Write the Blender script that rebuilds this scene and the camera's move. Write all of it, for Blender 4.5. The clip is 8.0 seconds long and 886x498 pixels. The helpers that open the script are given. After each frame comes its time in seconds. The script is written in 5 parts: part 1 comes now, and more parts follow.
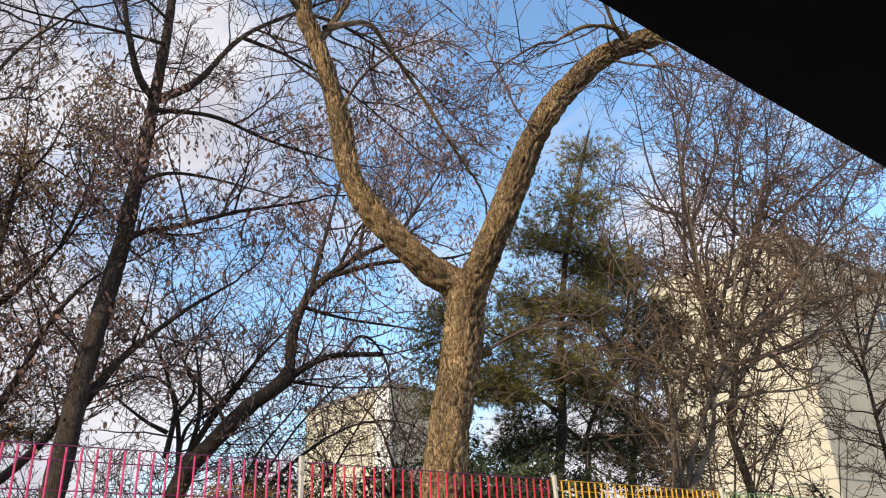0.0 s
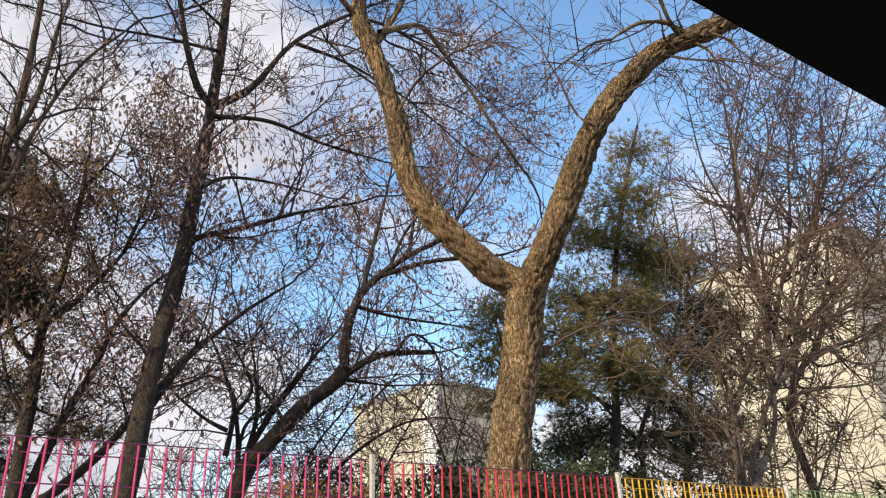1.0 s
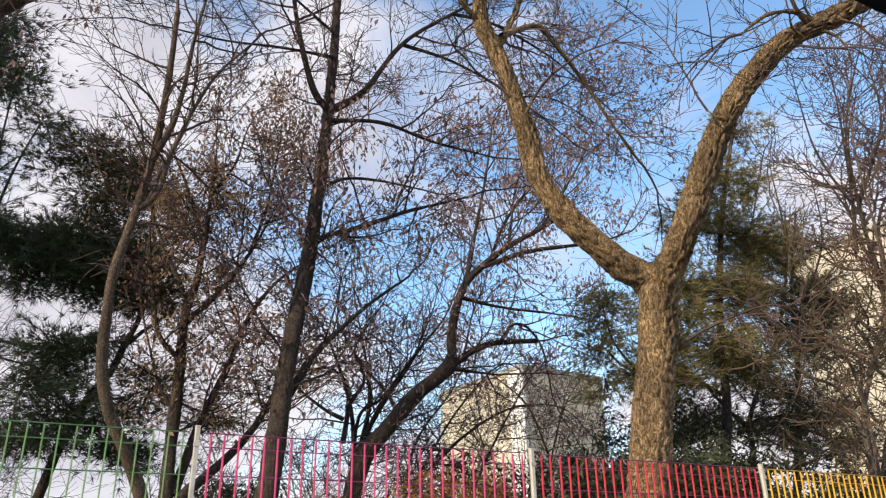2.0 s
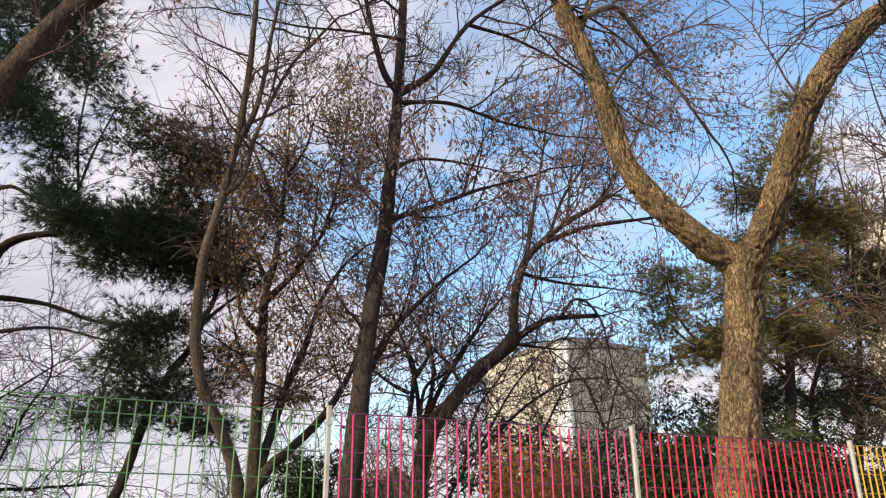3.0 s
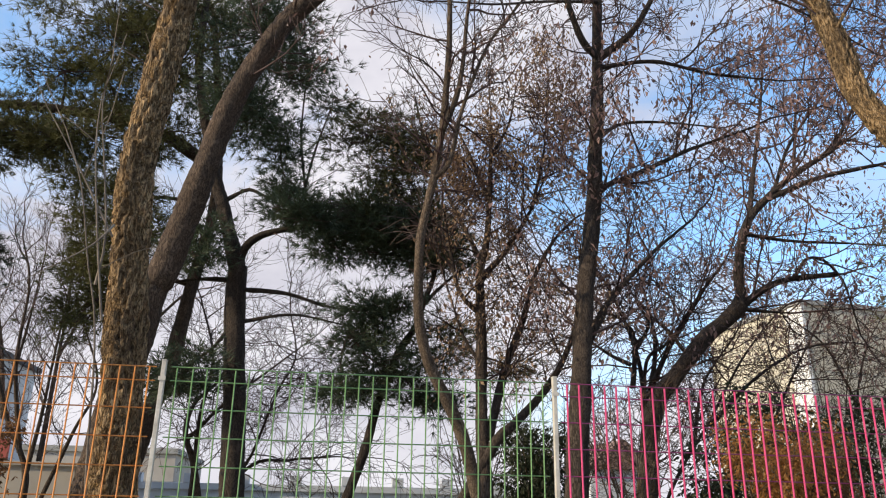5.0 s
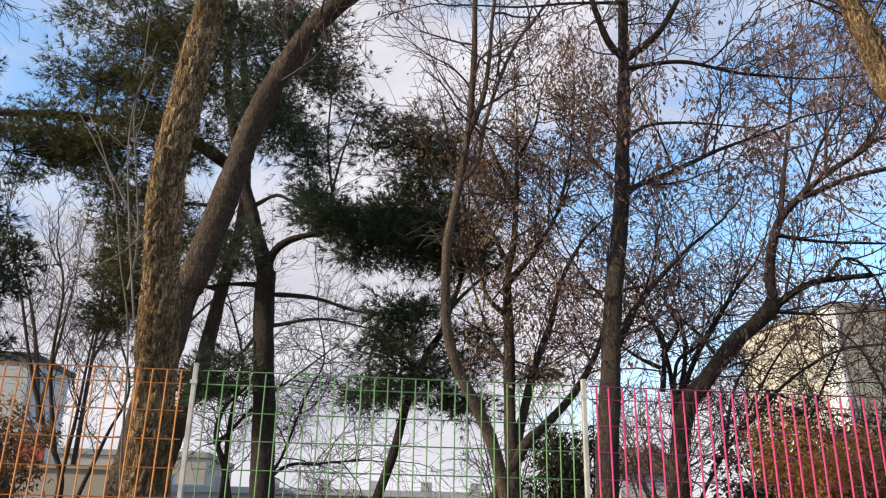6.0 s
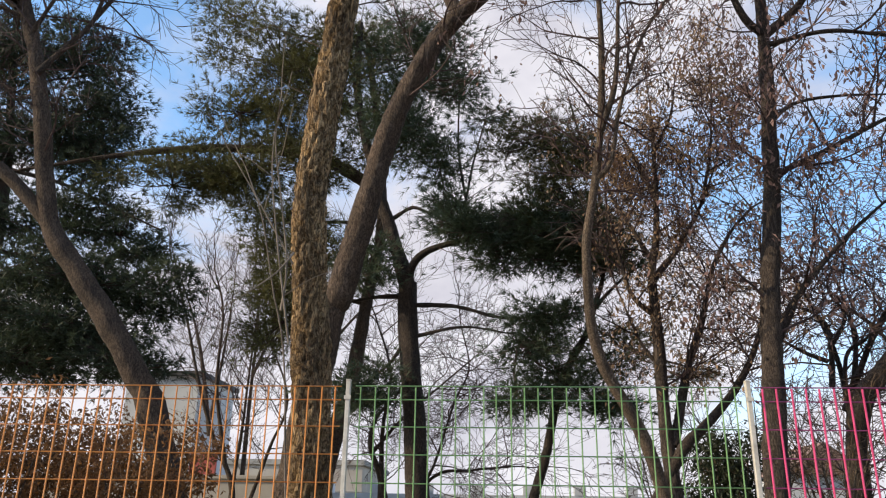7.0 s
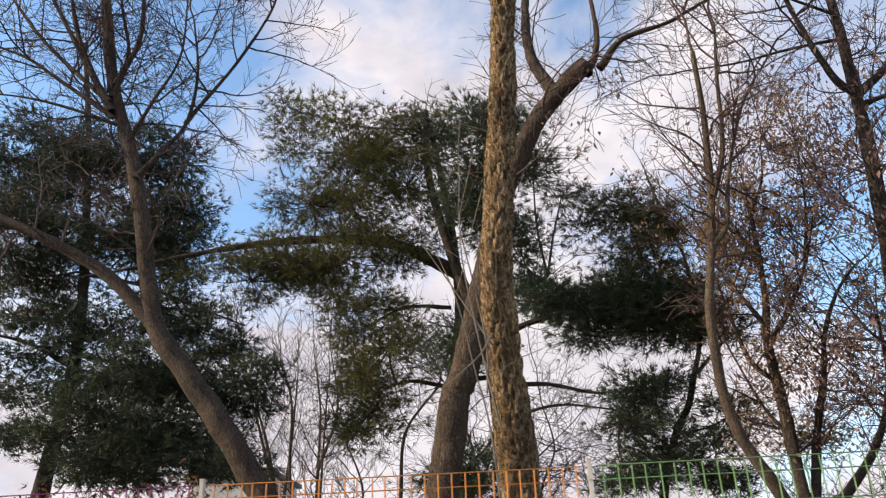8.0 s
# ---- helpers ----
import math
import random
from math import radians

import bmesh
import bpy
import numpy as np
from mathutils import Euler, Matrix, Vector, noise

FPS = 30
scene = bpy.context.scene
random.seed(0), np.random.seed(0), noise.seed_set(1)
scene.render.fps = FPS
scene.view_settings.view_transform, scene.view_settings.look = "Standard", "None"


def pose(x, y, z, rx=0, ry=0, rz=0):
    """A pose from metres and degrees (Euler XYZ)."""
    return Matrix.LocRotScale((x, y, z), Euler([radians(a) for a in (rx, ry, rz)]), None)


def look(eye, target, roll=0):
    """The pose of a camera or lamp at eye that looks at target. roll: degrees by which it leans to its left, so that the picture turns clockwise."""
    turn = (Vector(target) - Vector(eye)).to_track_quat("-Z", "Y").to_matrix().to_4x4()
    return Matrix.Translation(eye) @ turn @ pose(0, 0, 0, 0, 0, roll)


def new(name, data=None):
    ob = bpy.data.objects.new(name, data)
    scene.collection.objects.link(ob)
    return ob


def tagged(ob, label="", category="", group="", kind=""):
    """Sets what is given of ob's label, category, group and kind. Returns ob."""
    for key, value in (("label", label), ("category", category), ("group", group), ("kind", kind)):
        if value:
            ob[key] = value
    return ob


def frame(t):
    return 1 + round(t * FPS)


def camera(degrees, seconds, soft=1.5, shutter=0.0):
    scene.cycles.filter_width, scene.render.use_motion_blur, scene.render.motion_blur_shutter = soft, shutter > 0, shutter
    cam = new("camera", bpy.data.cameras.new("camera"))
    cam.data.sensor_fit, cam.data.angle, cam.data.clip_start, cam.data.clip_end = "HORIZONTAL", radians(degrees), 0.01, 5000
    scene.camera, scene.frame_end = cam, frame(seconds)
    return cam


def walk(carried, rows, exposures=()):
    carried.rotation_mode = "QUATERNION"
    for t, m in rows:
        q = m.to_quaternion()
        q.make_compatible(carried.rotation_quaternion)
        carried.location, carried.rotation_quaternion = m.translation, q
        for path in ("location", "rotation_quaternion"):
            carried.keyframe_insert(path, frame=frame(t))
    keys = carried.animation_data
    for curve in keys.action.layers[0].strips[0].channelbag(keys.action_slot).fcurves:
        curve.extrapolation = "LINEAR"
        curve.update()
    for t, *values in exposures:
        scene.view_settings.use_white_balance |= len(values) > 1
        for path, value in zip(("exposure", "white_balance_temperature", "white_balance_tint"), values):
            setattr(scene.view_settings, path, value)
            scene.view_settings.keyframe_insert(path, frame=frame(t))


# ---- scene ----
cam = camera(59.9, 8.0, soft=1.1, shutter=0.12)
PATH = [
    (0, (-1.339, 0.336, 1.392), (-0.219, 1.775, 2.211), -2.4),
    (0.5, (-1.379, 0.338, 1.397), (-0.3, 1.82, 2.198), -1.8),
    (1, (-1.517, 0.357, 1.397), (-0.485, 1.864, 2.212), -1.9),
    (1.5, (-1.82, 0.367, 1.43), (-0.855, 1.92, 2.24), -1.9),
    (2, (-2.183, 0.389, 1.44), (-1.311, 2.01, 2.222), -1.0),
    (2.2, (-2.326, 0.384, 1.455), (-1.49, 2.032, 2.218), -1.5),
    (3.3, (-2.811, 0.419, 1.465), (-2.066, 2.132, 2.179), 0.8),
    (3.5, (-2.78, 0.44, 1.459), (-2.123, 2.188, 2.175), 1.1),
    (4, (-2.769, 0.436, 1.451), (-2.256, 2.263, 2.083), 3.4),
    (4.5, (-2.777, 0.444, 1.448), (-2.404, 2.301, 2.092), 2.3),
    (6, (-2.793, 0.441, 1.439), (-2.571, 2.316, 2.101), 1.2),
    (6.5, (-2.781, 0.464, 1.423), (-2.676, 2.355, 2.068), 2.2),
    (7, (-2.819, 0.504, 1.485), (-2.949, 2.386, 2.15), 0.9),
    (7.5, (-3.247, 0.498, 1.484), (-3.402, 2.353, 2.216), -0.7),
    (8, (-4.15, 0.403, 1.47), (-4.318, 2.2, 2.331), -2.1),
]
EXPOSURES = [(0, -0.12, 6520, 10), (2, -0.1, 6560, 11), (3.5, -0.14, 6640, 12), (4.5, -0.14, 6520, 11), (7, -0.12, 6520, 11), (8, -0.04, 6850, 14)]
walk(cam, [(t, look(eye, target, roll)) for t, eye, target, roll in PATH], EXPOSURES)

# ---- light ----
SUN_WAY = Vector((-0.87, -0.23, 0.42)).normalized()
world = bpy.data.worlds.new("sky")
scene.world = world
world.use_nodes = True
wn, wl = world.node_tree.nodes, world.node_tree.links
wn.clear()
w_out, w_bg = wn.new("ShaderNodeOutputWorld"), wn.new("ShaderNodeBackground")
w_sky = wn.new("ShaderNodeTexSky")
w_sky.sky_type, w_sky.sun_disc = "NISHITA", False
w_sky.sun_elevation = math.asin(SUN_WAY.z)
w_sky.sun_rotation = math.atan2(SUN_WAY.x, SUN_WAY.y)
w_sky.air_density, w_sky.dust_density, w_sky.ozone_density = 1.0, 0.4, 2.0
w_co, w_map = wn.new("ShaderNodeTexCoord"), wn.new("ShaderNodeMapping")
w_map.inputs["Location"].default_value = (0.35, 0.1, 0.2)
w_map.inputs["Scale"].default_value = (1.0, 1.0, 1.7)
w_noise = wn.new("ShaderNodeTexNoise")
w_noise.inputs["Scale"].default_value, w_noise.inputs["Detail"].default_value = 2.9, 8.0
w_noise.inputs["Roughness"].default_value, w_noise.inputs["Distortion"].default_value = 0.55, 0.35
w_ramp = wn.new("ShaderNodeValToRGB")
w_ramp.color_ramp.elements[0].position, w_ramp.color_ramp.elements[1].position = 0.46, 0.64
w_sep = wn.new("ShaderNodeSeparateXYZ")
w_low = wn.new("ShaderNodeMapRange")
w_low.inputs["From Min"].default_value, w_low.inputs["From Max"].default_value = 0.62, 0.12
w_low.inputs["To Min"].default_value, w_low.inputs["To Max"].default_value = -0.06, 0.16
w_side = wn.new("ShaderNodeMapRange")
w_side.inputs["From Min"].default_value, w_side.inputs["From Max"].default_value = 0.05, 0.5
w_side.inputs["To Min"].default_value, w_side.inputs["To Max"].default_value = 0.18, -0.04
w_off, w_abs = wn.new("ShaderNodeMath"), wn.new("ShaderNodeMath")
w_off.inputs[1].default_value = 0.13
w_abs.operation = "ABSOLUTE"
w_add, w_add2 = wn.new("ShaderNodeMath"), wn.new("ShaderNodeMath")
w_mix = wn.new("ShaderNodeMix")
w_mix.data_type = "RGBA"
w_tone = wn.new("ShaderNodeTexNoise")
w_tone.inputs["Scale"].default_value, w_tone.inputs["Detail"].default_value = 5.5, 6.0
w_shade = wn.new("ShaderNodeValToRGB")
w_shade.color_ramp.elements[0].position, w_shade.color_ramp.elements[1].position = 0.32, 0.6
w_shade.color_ramp.elements[0].color, w_shade.color_ramp.elements[1].color = (0.6, 0.595, 0.68, 1), (0.88, 0.865, 0.92, 1)
w_lift = wn.new("ShaderNodeVectorMath")
w_lift.operation = "SCALE"
w_lift.inputs["Scale"].default_value = 9.0
wl.new(w_map.outputs["Vector"], w_tone.inputs["Vector"])
wl.new(w_tone.outputs["Fac"], w_shade.inputs["Fac"])
wl.new(w_shade.outputs["Color"], w_lift.inputs[0])
wl.new(w_lift.outputs["Vector"], w_mix.inputs["B"])
wl.new(w_co.outputs["Generated"], w_map.inputs["Vector"])
wl.new(w_map.outputs["Vector"], w_noise.inputs["Vector"])
wl.new(w_co.outputs["Generated"], w_sep.inputs["Vector"])
wl.new(w_sep.outputs["Z"], w_low.inputs["Value"])
wl.new(w_sep.outputs["X"], w_off.inputs[0])
wl.new(w_off.outputs["Value"], w_abs.inputs[0])
wl.new(w_abs.outputs["Value"], w_side.inputs["Value"])
wl.new(w_noise.outputs["Fac"], w_add.inputs[0])
wl.new(w_low.outputs["Result"], w_add.inputs[1])
wl.new(w_add.outputs["Value"], w_add2.inputs[0])
wl.new(w_side.outputs["Result"], w_add2.inputs[1])
wl.new(w_add2.outputs["Value"], w_ramp.inputs["Fac"])
wl.new(w_ramp.outputs["Color"], w_mix.inputs["Factor"])
w_gain = wn.new("ShaderNodeVectorMath")
w_gain.operation = "MULTIPLY"
w_gain.inputs[1].default_value = (2.37, 2.68, 2.7)
wl.new(w_sky.outputs["Color"], w_gain.inputs[0])
wl.new(w_gain.outputs["Vector"], w_mix.inputs["A"])
wl.new(w_mix.outputs["Result"], w_bg.inputs["Color"])
wl.new(w_bg.outputs["Background"], w_out.inputs["Surface"])
w_bg.inputs["Strength"].default_value = 0.125

sun_data = bpy.data.lights.new("sun", "SUN")
sun_data.energy, sun_data.angle, sun_data.color = 5.0, radians(0.5), (1.0, 0.83, 0.58)
sun = new("sun", sun_data)
sun.matrix_world = look(SUN_WAY * 50, (0, 0, 0))


# ---- materials ----
def material(name, dark, light, rough=0.85, scale=6.0, stretch=(1, 1, 1), bump=0.3, metal=0.0, fine=60.0, spread=0.15, through_light=0.0):
    """A surface with two sizes of colour variation, a little change from piece to piece, and relief."""
    m = bpy.data.materials.new(name)
    m.use_nodes = True
    n, l = m.node_tree.nodes, m.node_tree.links
    b = n["Principled BSDF"]
    b.inputs["Roughness"].default_value, b.inputs["Metallic"].default_value = rough, metal
    co, mp = n.new("ShaderNodeTexCoord"), n.new("ShaderNodeMapping")
    mp.inputs["Scale"].default_value = stretch
    l.new(co.outputs["Object"], mp.inputs["Vector"])
    big, small = n.new("ShaderNodeTexNoise"), n.new("ShaderNodeTexNoise")
    for t, s in ((big, scale), (small, fine)):
        t.inputs["Scale"].default_value, t.inputs["Detail"].default_value = s, 6.0
        l.new(mp.outputs["Vector"], t.inputs["Vector"])
    add = n.new("ShaderNodeMath")
    add.operation = "MULTIPLY_ADD"
    add.inputs[1].default_value = 0.45
    l.new(small.outputs["Fac"], add.inputs[0])
    l.new(big.outputs["Fac"], add.inputs[2])
    ramp = n.new("ShaderNodeValToRGB")
    ramp.color_ramp.elements[0].position, ramp.color_ramp.elements[1].position = 0.5, 0.95
    ramp.color_ramp.elements[0].color, ramp.color_ramp.elements[1].color = (*dark, 1), (*light, 1)
    l.new(add.outputs["Value"], ramp.inputs["Fac"])
    geo, info = n.new("ShaderNodeNewGeometry"), n.new("ShaderNodeObjectInfo")
    rnd = n.new("ShaderNodeMath")
    rnd.operation = "ADD"
    l.new(geo.outputs["Random Per Island"], rnd.inputs[0])
    l.new(info.outputs["Random"], rnd.inputs[1])
    vary = n.new("ShaderNodeMapRange")
    vary.inputs["From Max"].default_value = 2.0
    vary.inputs["To Min"].default_value, vary.inputs["To Max"].default_value = 1 - spread * 2, 1 + spread * 2
    l.new(rnd.outputs["Value"], vary.inputs["Value"])
    hsv = n.new("ShaderNodeHueSaturation")
    l.new(vary.outputs["Result"], hsv.inputs["Value"])
    l.new(ramp.outputs["Color"], hsv.inputs["Color"])
    l.new(hsv.outputs["Color"], b.inputs["Base Color"])
    if bump:
        bp = n.new("ShaderNodeBump")
        bp.inputs["Strength"].default_value, bp.inputs["Distance"].default_value = bump, 0.02
        l.new(add.outputs["Value"], bp.inputs["Height"])
        l.new(bp.outputs["Normal"], b.inputs["Normal"])
    if through_light:
        tr, ms = n.new("ShaderNodeBsdfTranslucent"), n.new("ShaderNodeMixShader")
        l.new(hsv.outputs["Color"], tr.inputs["Color"])
        ms.inputs["Fac"].default_value = through_light
        l.new(b.outputs["BSDF"], ms.inputs[1])
        l.new(tr.outputs["BSDF"], ms.inputs[2])
        l.new(ms.outputs["Shader"], n["Material Output"].inputs["Surface"])
    return m


def bark_material(name, dark, light, scale, stretch, deep, spread=0.1, crack=0.2):
    """Furrowed bark: plates parted by dark cracks that run up the stem."""
    m = material(name, dark, light, 0.95, 4.0, (1, 1, 0.5), 0.0, fine=45.0, spread=spread)
    n, l = m.node_tree.nodes, m.node_tree.links
    b = n["Principled BSDF"]
    co, mp = n.new("ShaderNodeTexCoord"), n.new("ShaderNodeMapping")
    mp.inputs["Scale"].default_value = (1, 1, stretch)
    wob, mixv = n.new("ShaderNodeTexNoise"), n.new("ShaderNodeMix")
    wob.inputs["Scale"].default_value, wob.inputs["Detail"].default_value = scale * 0.7, 5.0
    mixv.data_type = "RGBA"
    mixv.inputs["Factor"].default_value = 0.15
    l.new(co.outputs["Object"], mp.inputs["Vector"])
    l.new(mp.outputs["Vector"], wob.inputs["Vector"])
    l.new(mp.outputs["Vector"], mixv.inputs["A"])
    l.new(wob.outputs["Color"], mixv.inputs["B"])
    vor = n.new("ShaderNodeTexVoronoi")
    vor.feature = "DISTANCE_TO_EDGE"
    vor.inputs["Scale"].default_value = scale
    l.new(mixv.outputs["Result"], vor.inputs["Vector"])
    ramp = n.new("ShaderNodeValToRGB")
    ramp.color_ramp.elements[0].position, ramp.color_ramp.elements[1].position = 0.0, crack
    ramp.color_ramp.elements[0].color = (0.24, 0.2, 0.16, 1)
    l.new(vor.outputs["Distance"], ramp.inputs["Fac"])
    mul = n.new("ShaderNodeMix")
    mul.data_type, mul.blend_type = "RGBA", "MULTIPLY"
    mul.inputs["Factor"].default_value = 1.0
    old = b.inputs["Base Color"].links[0].from_socket
    l.new(old, mul.inputs["A"])
    l.new(ramp.outputs["Color"], mul.inputs["B"])
    l.new(mul.outputs["Result"], b.inputs["Base Color"])
    small = n.new("ShaderNodeTexNoise")
    small.inputs["Scale"].default_value, small.inputs["Detail"].default_value = 70.0, 5.0
    l.new(mp.outputs["Vector"], small.inputs["Vector"])
    hgt = n.new("ShaderNodeMath")
    hgt.operation = "MULTIPLY_ADD"
    hgt.inputs[1].default_value = 0.35
    l.new(small.outputs["Fac"], hgt.inputs[0])
    l.new(ramp.outputs["Color"], hgt.inputs[2])
    bp = n.new("ShaderNodeBump")
    bp.inputs["Strength"].default_value, bp.inputs["Distance"].default_value = 1.0, deep
    l.new(hgt.outputs["Value"], bp.inputs["Height"])
    l.new(bp.outputs["Normal"], b.inputs["Normal"])
    return m


bark_ridged = bark_material("ridged_bark", (0.12, 0.078, 0.04), (0.49, 0.33, 0.168), 44.0, 0.13, 0.03, crack=0.13)
bark_dark = bark_material("dark_bark", (0.04, 0.03, 0.024), (0.115, 0.085, 0.065), 34.0, 0.22, 0.012)
bark_brown = bark_material("brown_bark", (0.075, 0.052, 0.036), (0.16, 0.11, 0.074), 34.0, 0.22, 0.014)
bark_tan = bark_material("tan_bark", (0.1, 0.075, 0.054), (0.25, 0.185, 0.13), 36.0, 0.25, 0.01)
bark_light = bark_material("light_bark", (0.13, 0.1, 0.075), (0.32, 0.25, 0.18), 40.0, 0.6, 0.006)
vine_bark = material("pale_vine_bark", (0.1, 0.08, 0.06), (0.27, 0.22, 0.17), 0.9, 6.0, bump=0.2)
twig_dark = material("dark_twigs", (0.03, 0.0175, 0.016), (0.1, 0.058, 0.049), 0.8, 3.0, bump=0, spread=0.3)
twig_brown = material("brown_twigs", (0.024, 0.016, 0.011), (0.135, 0.088, 0.05), 0.8, 3.0, bump=0, spread=0.4)
needle_dark = material("dark_needles", (0.026, 0.042, 0.026), (0.095, 0.125, 0.065), 0.6, 1.2, bump=0, spread=0.3, through_light=0.25)
needle_olive = material("olive_needles", (0.1, 0.088, 0.03), (0.36, 0.3, 0.1), 0.6, 1.0, bump=0, spread=0.3, through_light=0.25)
needle_mid = material("green_needles", (0.04, 0.048, 0.018), (0.19, 0.18, 0.06), 0.6, 0.9, bump=0, spread=0.3, through_light=0.25)
leaf_dry = material("dry_leaves", (0.23, 0.135, 0.11), (0.53, 0.34, 0.28), 0.7, 2.0, bump=0, spread=0.3, through_light=0.5)
leaf_rust = material("rust_leaves", (0.11, 0.054, 0.026), (0.31, 0.165, 0.072), 0.7, 2.0, bump=0, spread=0.3, through_light=0.5)
leaf_orange = material("orange_leaves", (0.16, 0.07, 0.024), (0.4, 0.2, 0.055), 0.7, 2.0, bump=0, spread=0.3, through_light=0.5)
leaf_olive = material("olive_brown_leaves", (0.27, 0.165, 0.095), (0.62, 0.42, 0.25), 0.7, 2.0, bump=0, spread=0.3, through_light=0.5)
leaf_green = material("evergreen_leaves", (0.013, 0.021, 0.009), (0.048, 0.06, 0.022), 0.6, 2.0, bump=0, spread=0.3, through_light=0.25)
earth = material("ground_earth", (0.06, 0.055, 0.03), (0.16, 0.13, 0.07), 0.95, 0.6, bump=0.4, fine=20.0)
asphalt = material("asphalt", (0.035, 0.035, 0.036), (0.07, 0.07, 0.07), 0.9, 1.0, bump=0.3, fine=120.0)
concrete = material("concrete", (0.25, 0.24, 0.22), (0.42, 0.41, 0.38), 0.9, 2.0, bump=0.2)
plaster_white = material("white_plaster", (0.74, 0.73, 0.7), (0.84, 0.83, 0.8), 0.9, 0.5, bump=0.1, spread=0.03)
plaster_cream = material("cream_plaster", (0.46, 0.42, 0.33), (0.63, 0.57, 0.45), 0.9, 0.5, bump=0.15, spread=0.05)
plaster_grey = material("grey_plaster", (0.5, 0.51, 0.52), (0.68, 0.69, 0.7), 0.9, 0.6, bump=0.15, spread=0.05)
plaster_beige = material("beige_plaster", (0.36, 0.32, 0.28), (0.5, 0.46, 0.4), 0.9, 0.6, bump=0.15, spread=0.05)
roof_dark = material("roofing_felt", (0.08, 0.08, 0.085), (0.16, 0.16, 0.17), 0.9, 2.0, bump=0.2)
glass_dark = material("window_glass", (0.02, 0.025, 0.03), (0.05, 0.055, 0.06), 0.12, 1.0, bump=0, spread=0.1)
frame_white = material("white_frame", (0.6, 0.6, 0.58), (0.75, 0.75, 0.72), 0.5, 3.0, bump=0.05)
brick_red = material("red_tin", (0.3, 0.06, 0.05), (0.42, 0.1, 0.08), 0.6, 3.0, bump=0.1)
roof_tile = material("red_brown_tiles", (0.16, 0.1, 0.08), (0.3, 0.2, 0.16), 0.85, 3.0, bump=0.3)
car_black = material("black_trim", (0.006, 0.006, 0.007), (0.012, 0.012, 0.013), 0.75, 8.0, bump=0.05, fine=200.0)
car_paint = material("dark_van_paint", (0.012, 0.013, 0.016), (0.02, 0.021, 0.025), 0.3, 5.0, bump=0.0, fine=150.0, spread=0.02)
post_paint = material("cream_post_paint", (0.42, 0.38, 0.31), (0.66, 0.61, 0.52), 0.55, 9.0, bump=0.15)


def wire_paint(name, dark, light):
    return material(name, dark, light, 0.4, 14.0, bump=0.1, fine=80.0, spread=0.1)


paint_pink = wire_paint("pink_paint", (0.46, 0.04, 0.115), (0.66, 0.08, 0.19))
paint_red = wire_paint("red_paint", (0.42, 0.02, 0.035), (0.62, 0.045, 0.06))
paint_orange = wire_paint("orange_paint", (0.5, 0.17, 0.03), (0.75, 0.3, 0.06))
paint_yellow = wire_paint("yellow_paint", (0.6, 0.3, 0.015), (0.8, 0.46, 0.03))
paint_green = wire_paint("green_paint", (0.1, 0.22, 0.07), (0.22, 0.36, 0.14))
paint_purple = wire_paint("purple_paint", (0.2, 0.03, 0.1), (0.34, 0.06, 0.17))


# ---- mesh tools ----
def link(name, verts, faces, mat, parent=None, label="", smooth=False):
    me = bpy.data.meshes.new(name)
    me.from_pydata(verts, [], faces)
    me.materials.append(mat)
    if smooth:
        me.polygons.foreach_set("use_smooth", [True] * len(me.polygons))
    ob = new(name, me)
    ob.parent = parent
    if label:
        ob["label"] = label
    return ob


def box_mesh(bm, lo, hi, bevel=0.0):
    r = bmesh.ops.create_cube(bm, size=1.0, matrix=Matrix.LocRotScale(
        [(a + b) / 2 for a, b in zip(lo, hi)], None, [b - a for a, b in zip(lo, hi)]))
    if bevel:
        es = list({e for v in r["verts"] for e in v.link_edges})
        bmesh.ops.bevel(bm, geom=es, offset=bevel, segments=2, affect="EDGES", profile=0.7)


def part(name, bm, mat, parent=None, label=""):
    me = bpy.data.meshes.new(name)
    bm.to_mesh(me)
    bm.free()
    me.materials.append(mat)
    ob = new(name, me)
    ob.parent = parent
    if label:
        ob["label"] = label
    return ob


def box(name, lo, hi, mat, parent=None, label="", bevel=0.0):
    bm = bmesh.new()
    box_mesh(bm, lo, hi, bevel)
    return part(name, bm, mat, parent, label)


def thing(name, label, category, group="", kind=""):
    return tagged(new(name), label, category, group, kind)


def smooth_line(pts, step):
    """Points at even steps along a smooth curve through pts, with the share of the way at each."""
    p = [Vector(q) for q in pts]
    p = [p[0] * 2 - p[1]] + p + [p[-1] * 2 - p[-2]]
    out, share = [], []
    n_seg = len(p) - 3
    for i in range(n_seg):
        a, b, c, d = p[i:i + 4]
        n = max(2, int((c - b).length / step))
        for k in range(n):
            t = k / n
            out.append(0.5 * ((2 * b) + (c - a) * t + (2 * a - 5 * b + 4 * c - d) * t * t + (3 * b - a - 3 * c + d) * t ** 3))
            share.append((i + t) / n_seg)
    out.append(p[-2].copy())
    share.append(1.0)
    return out, share


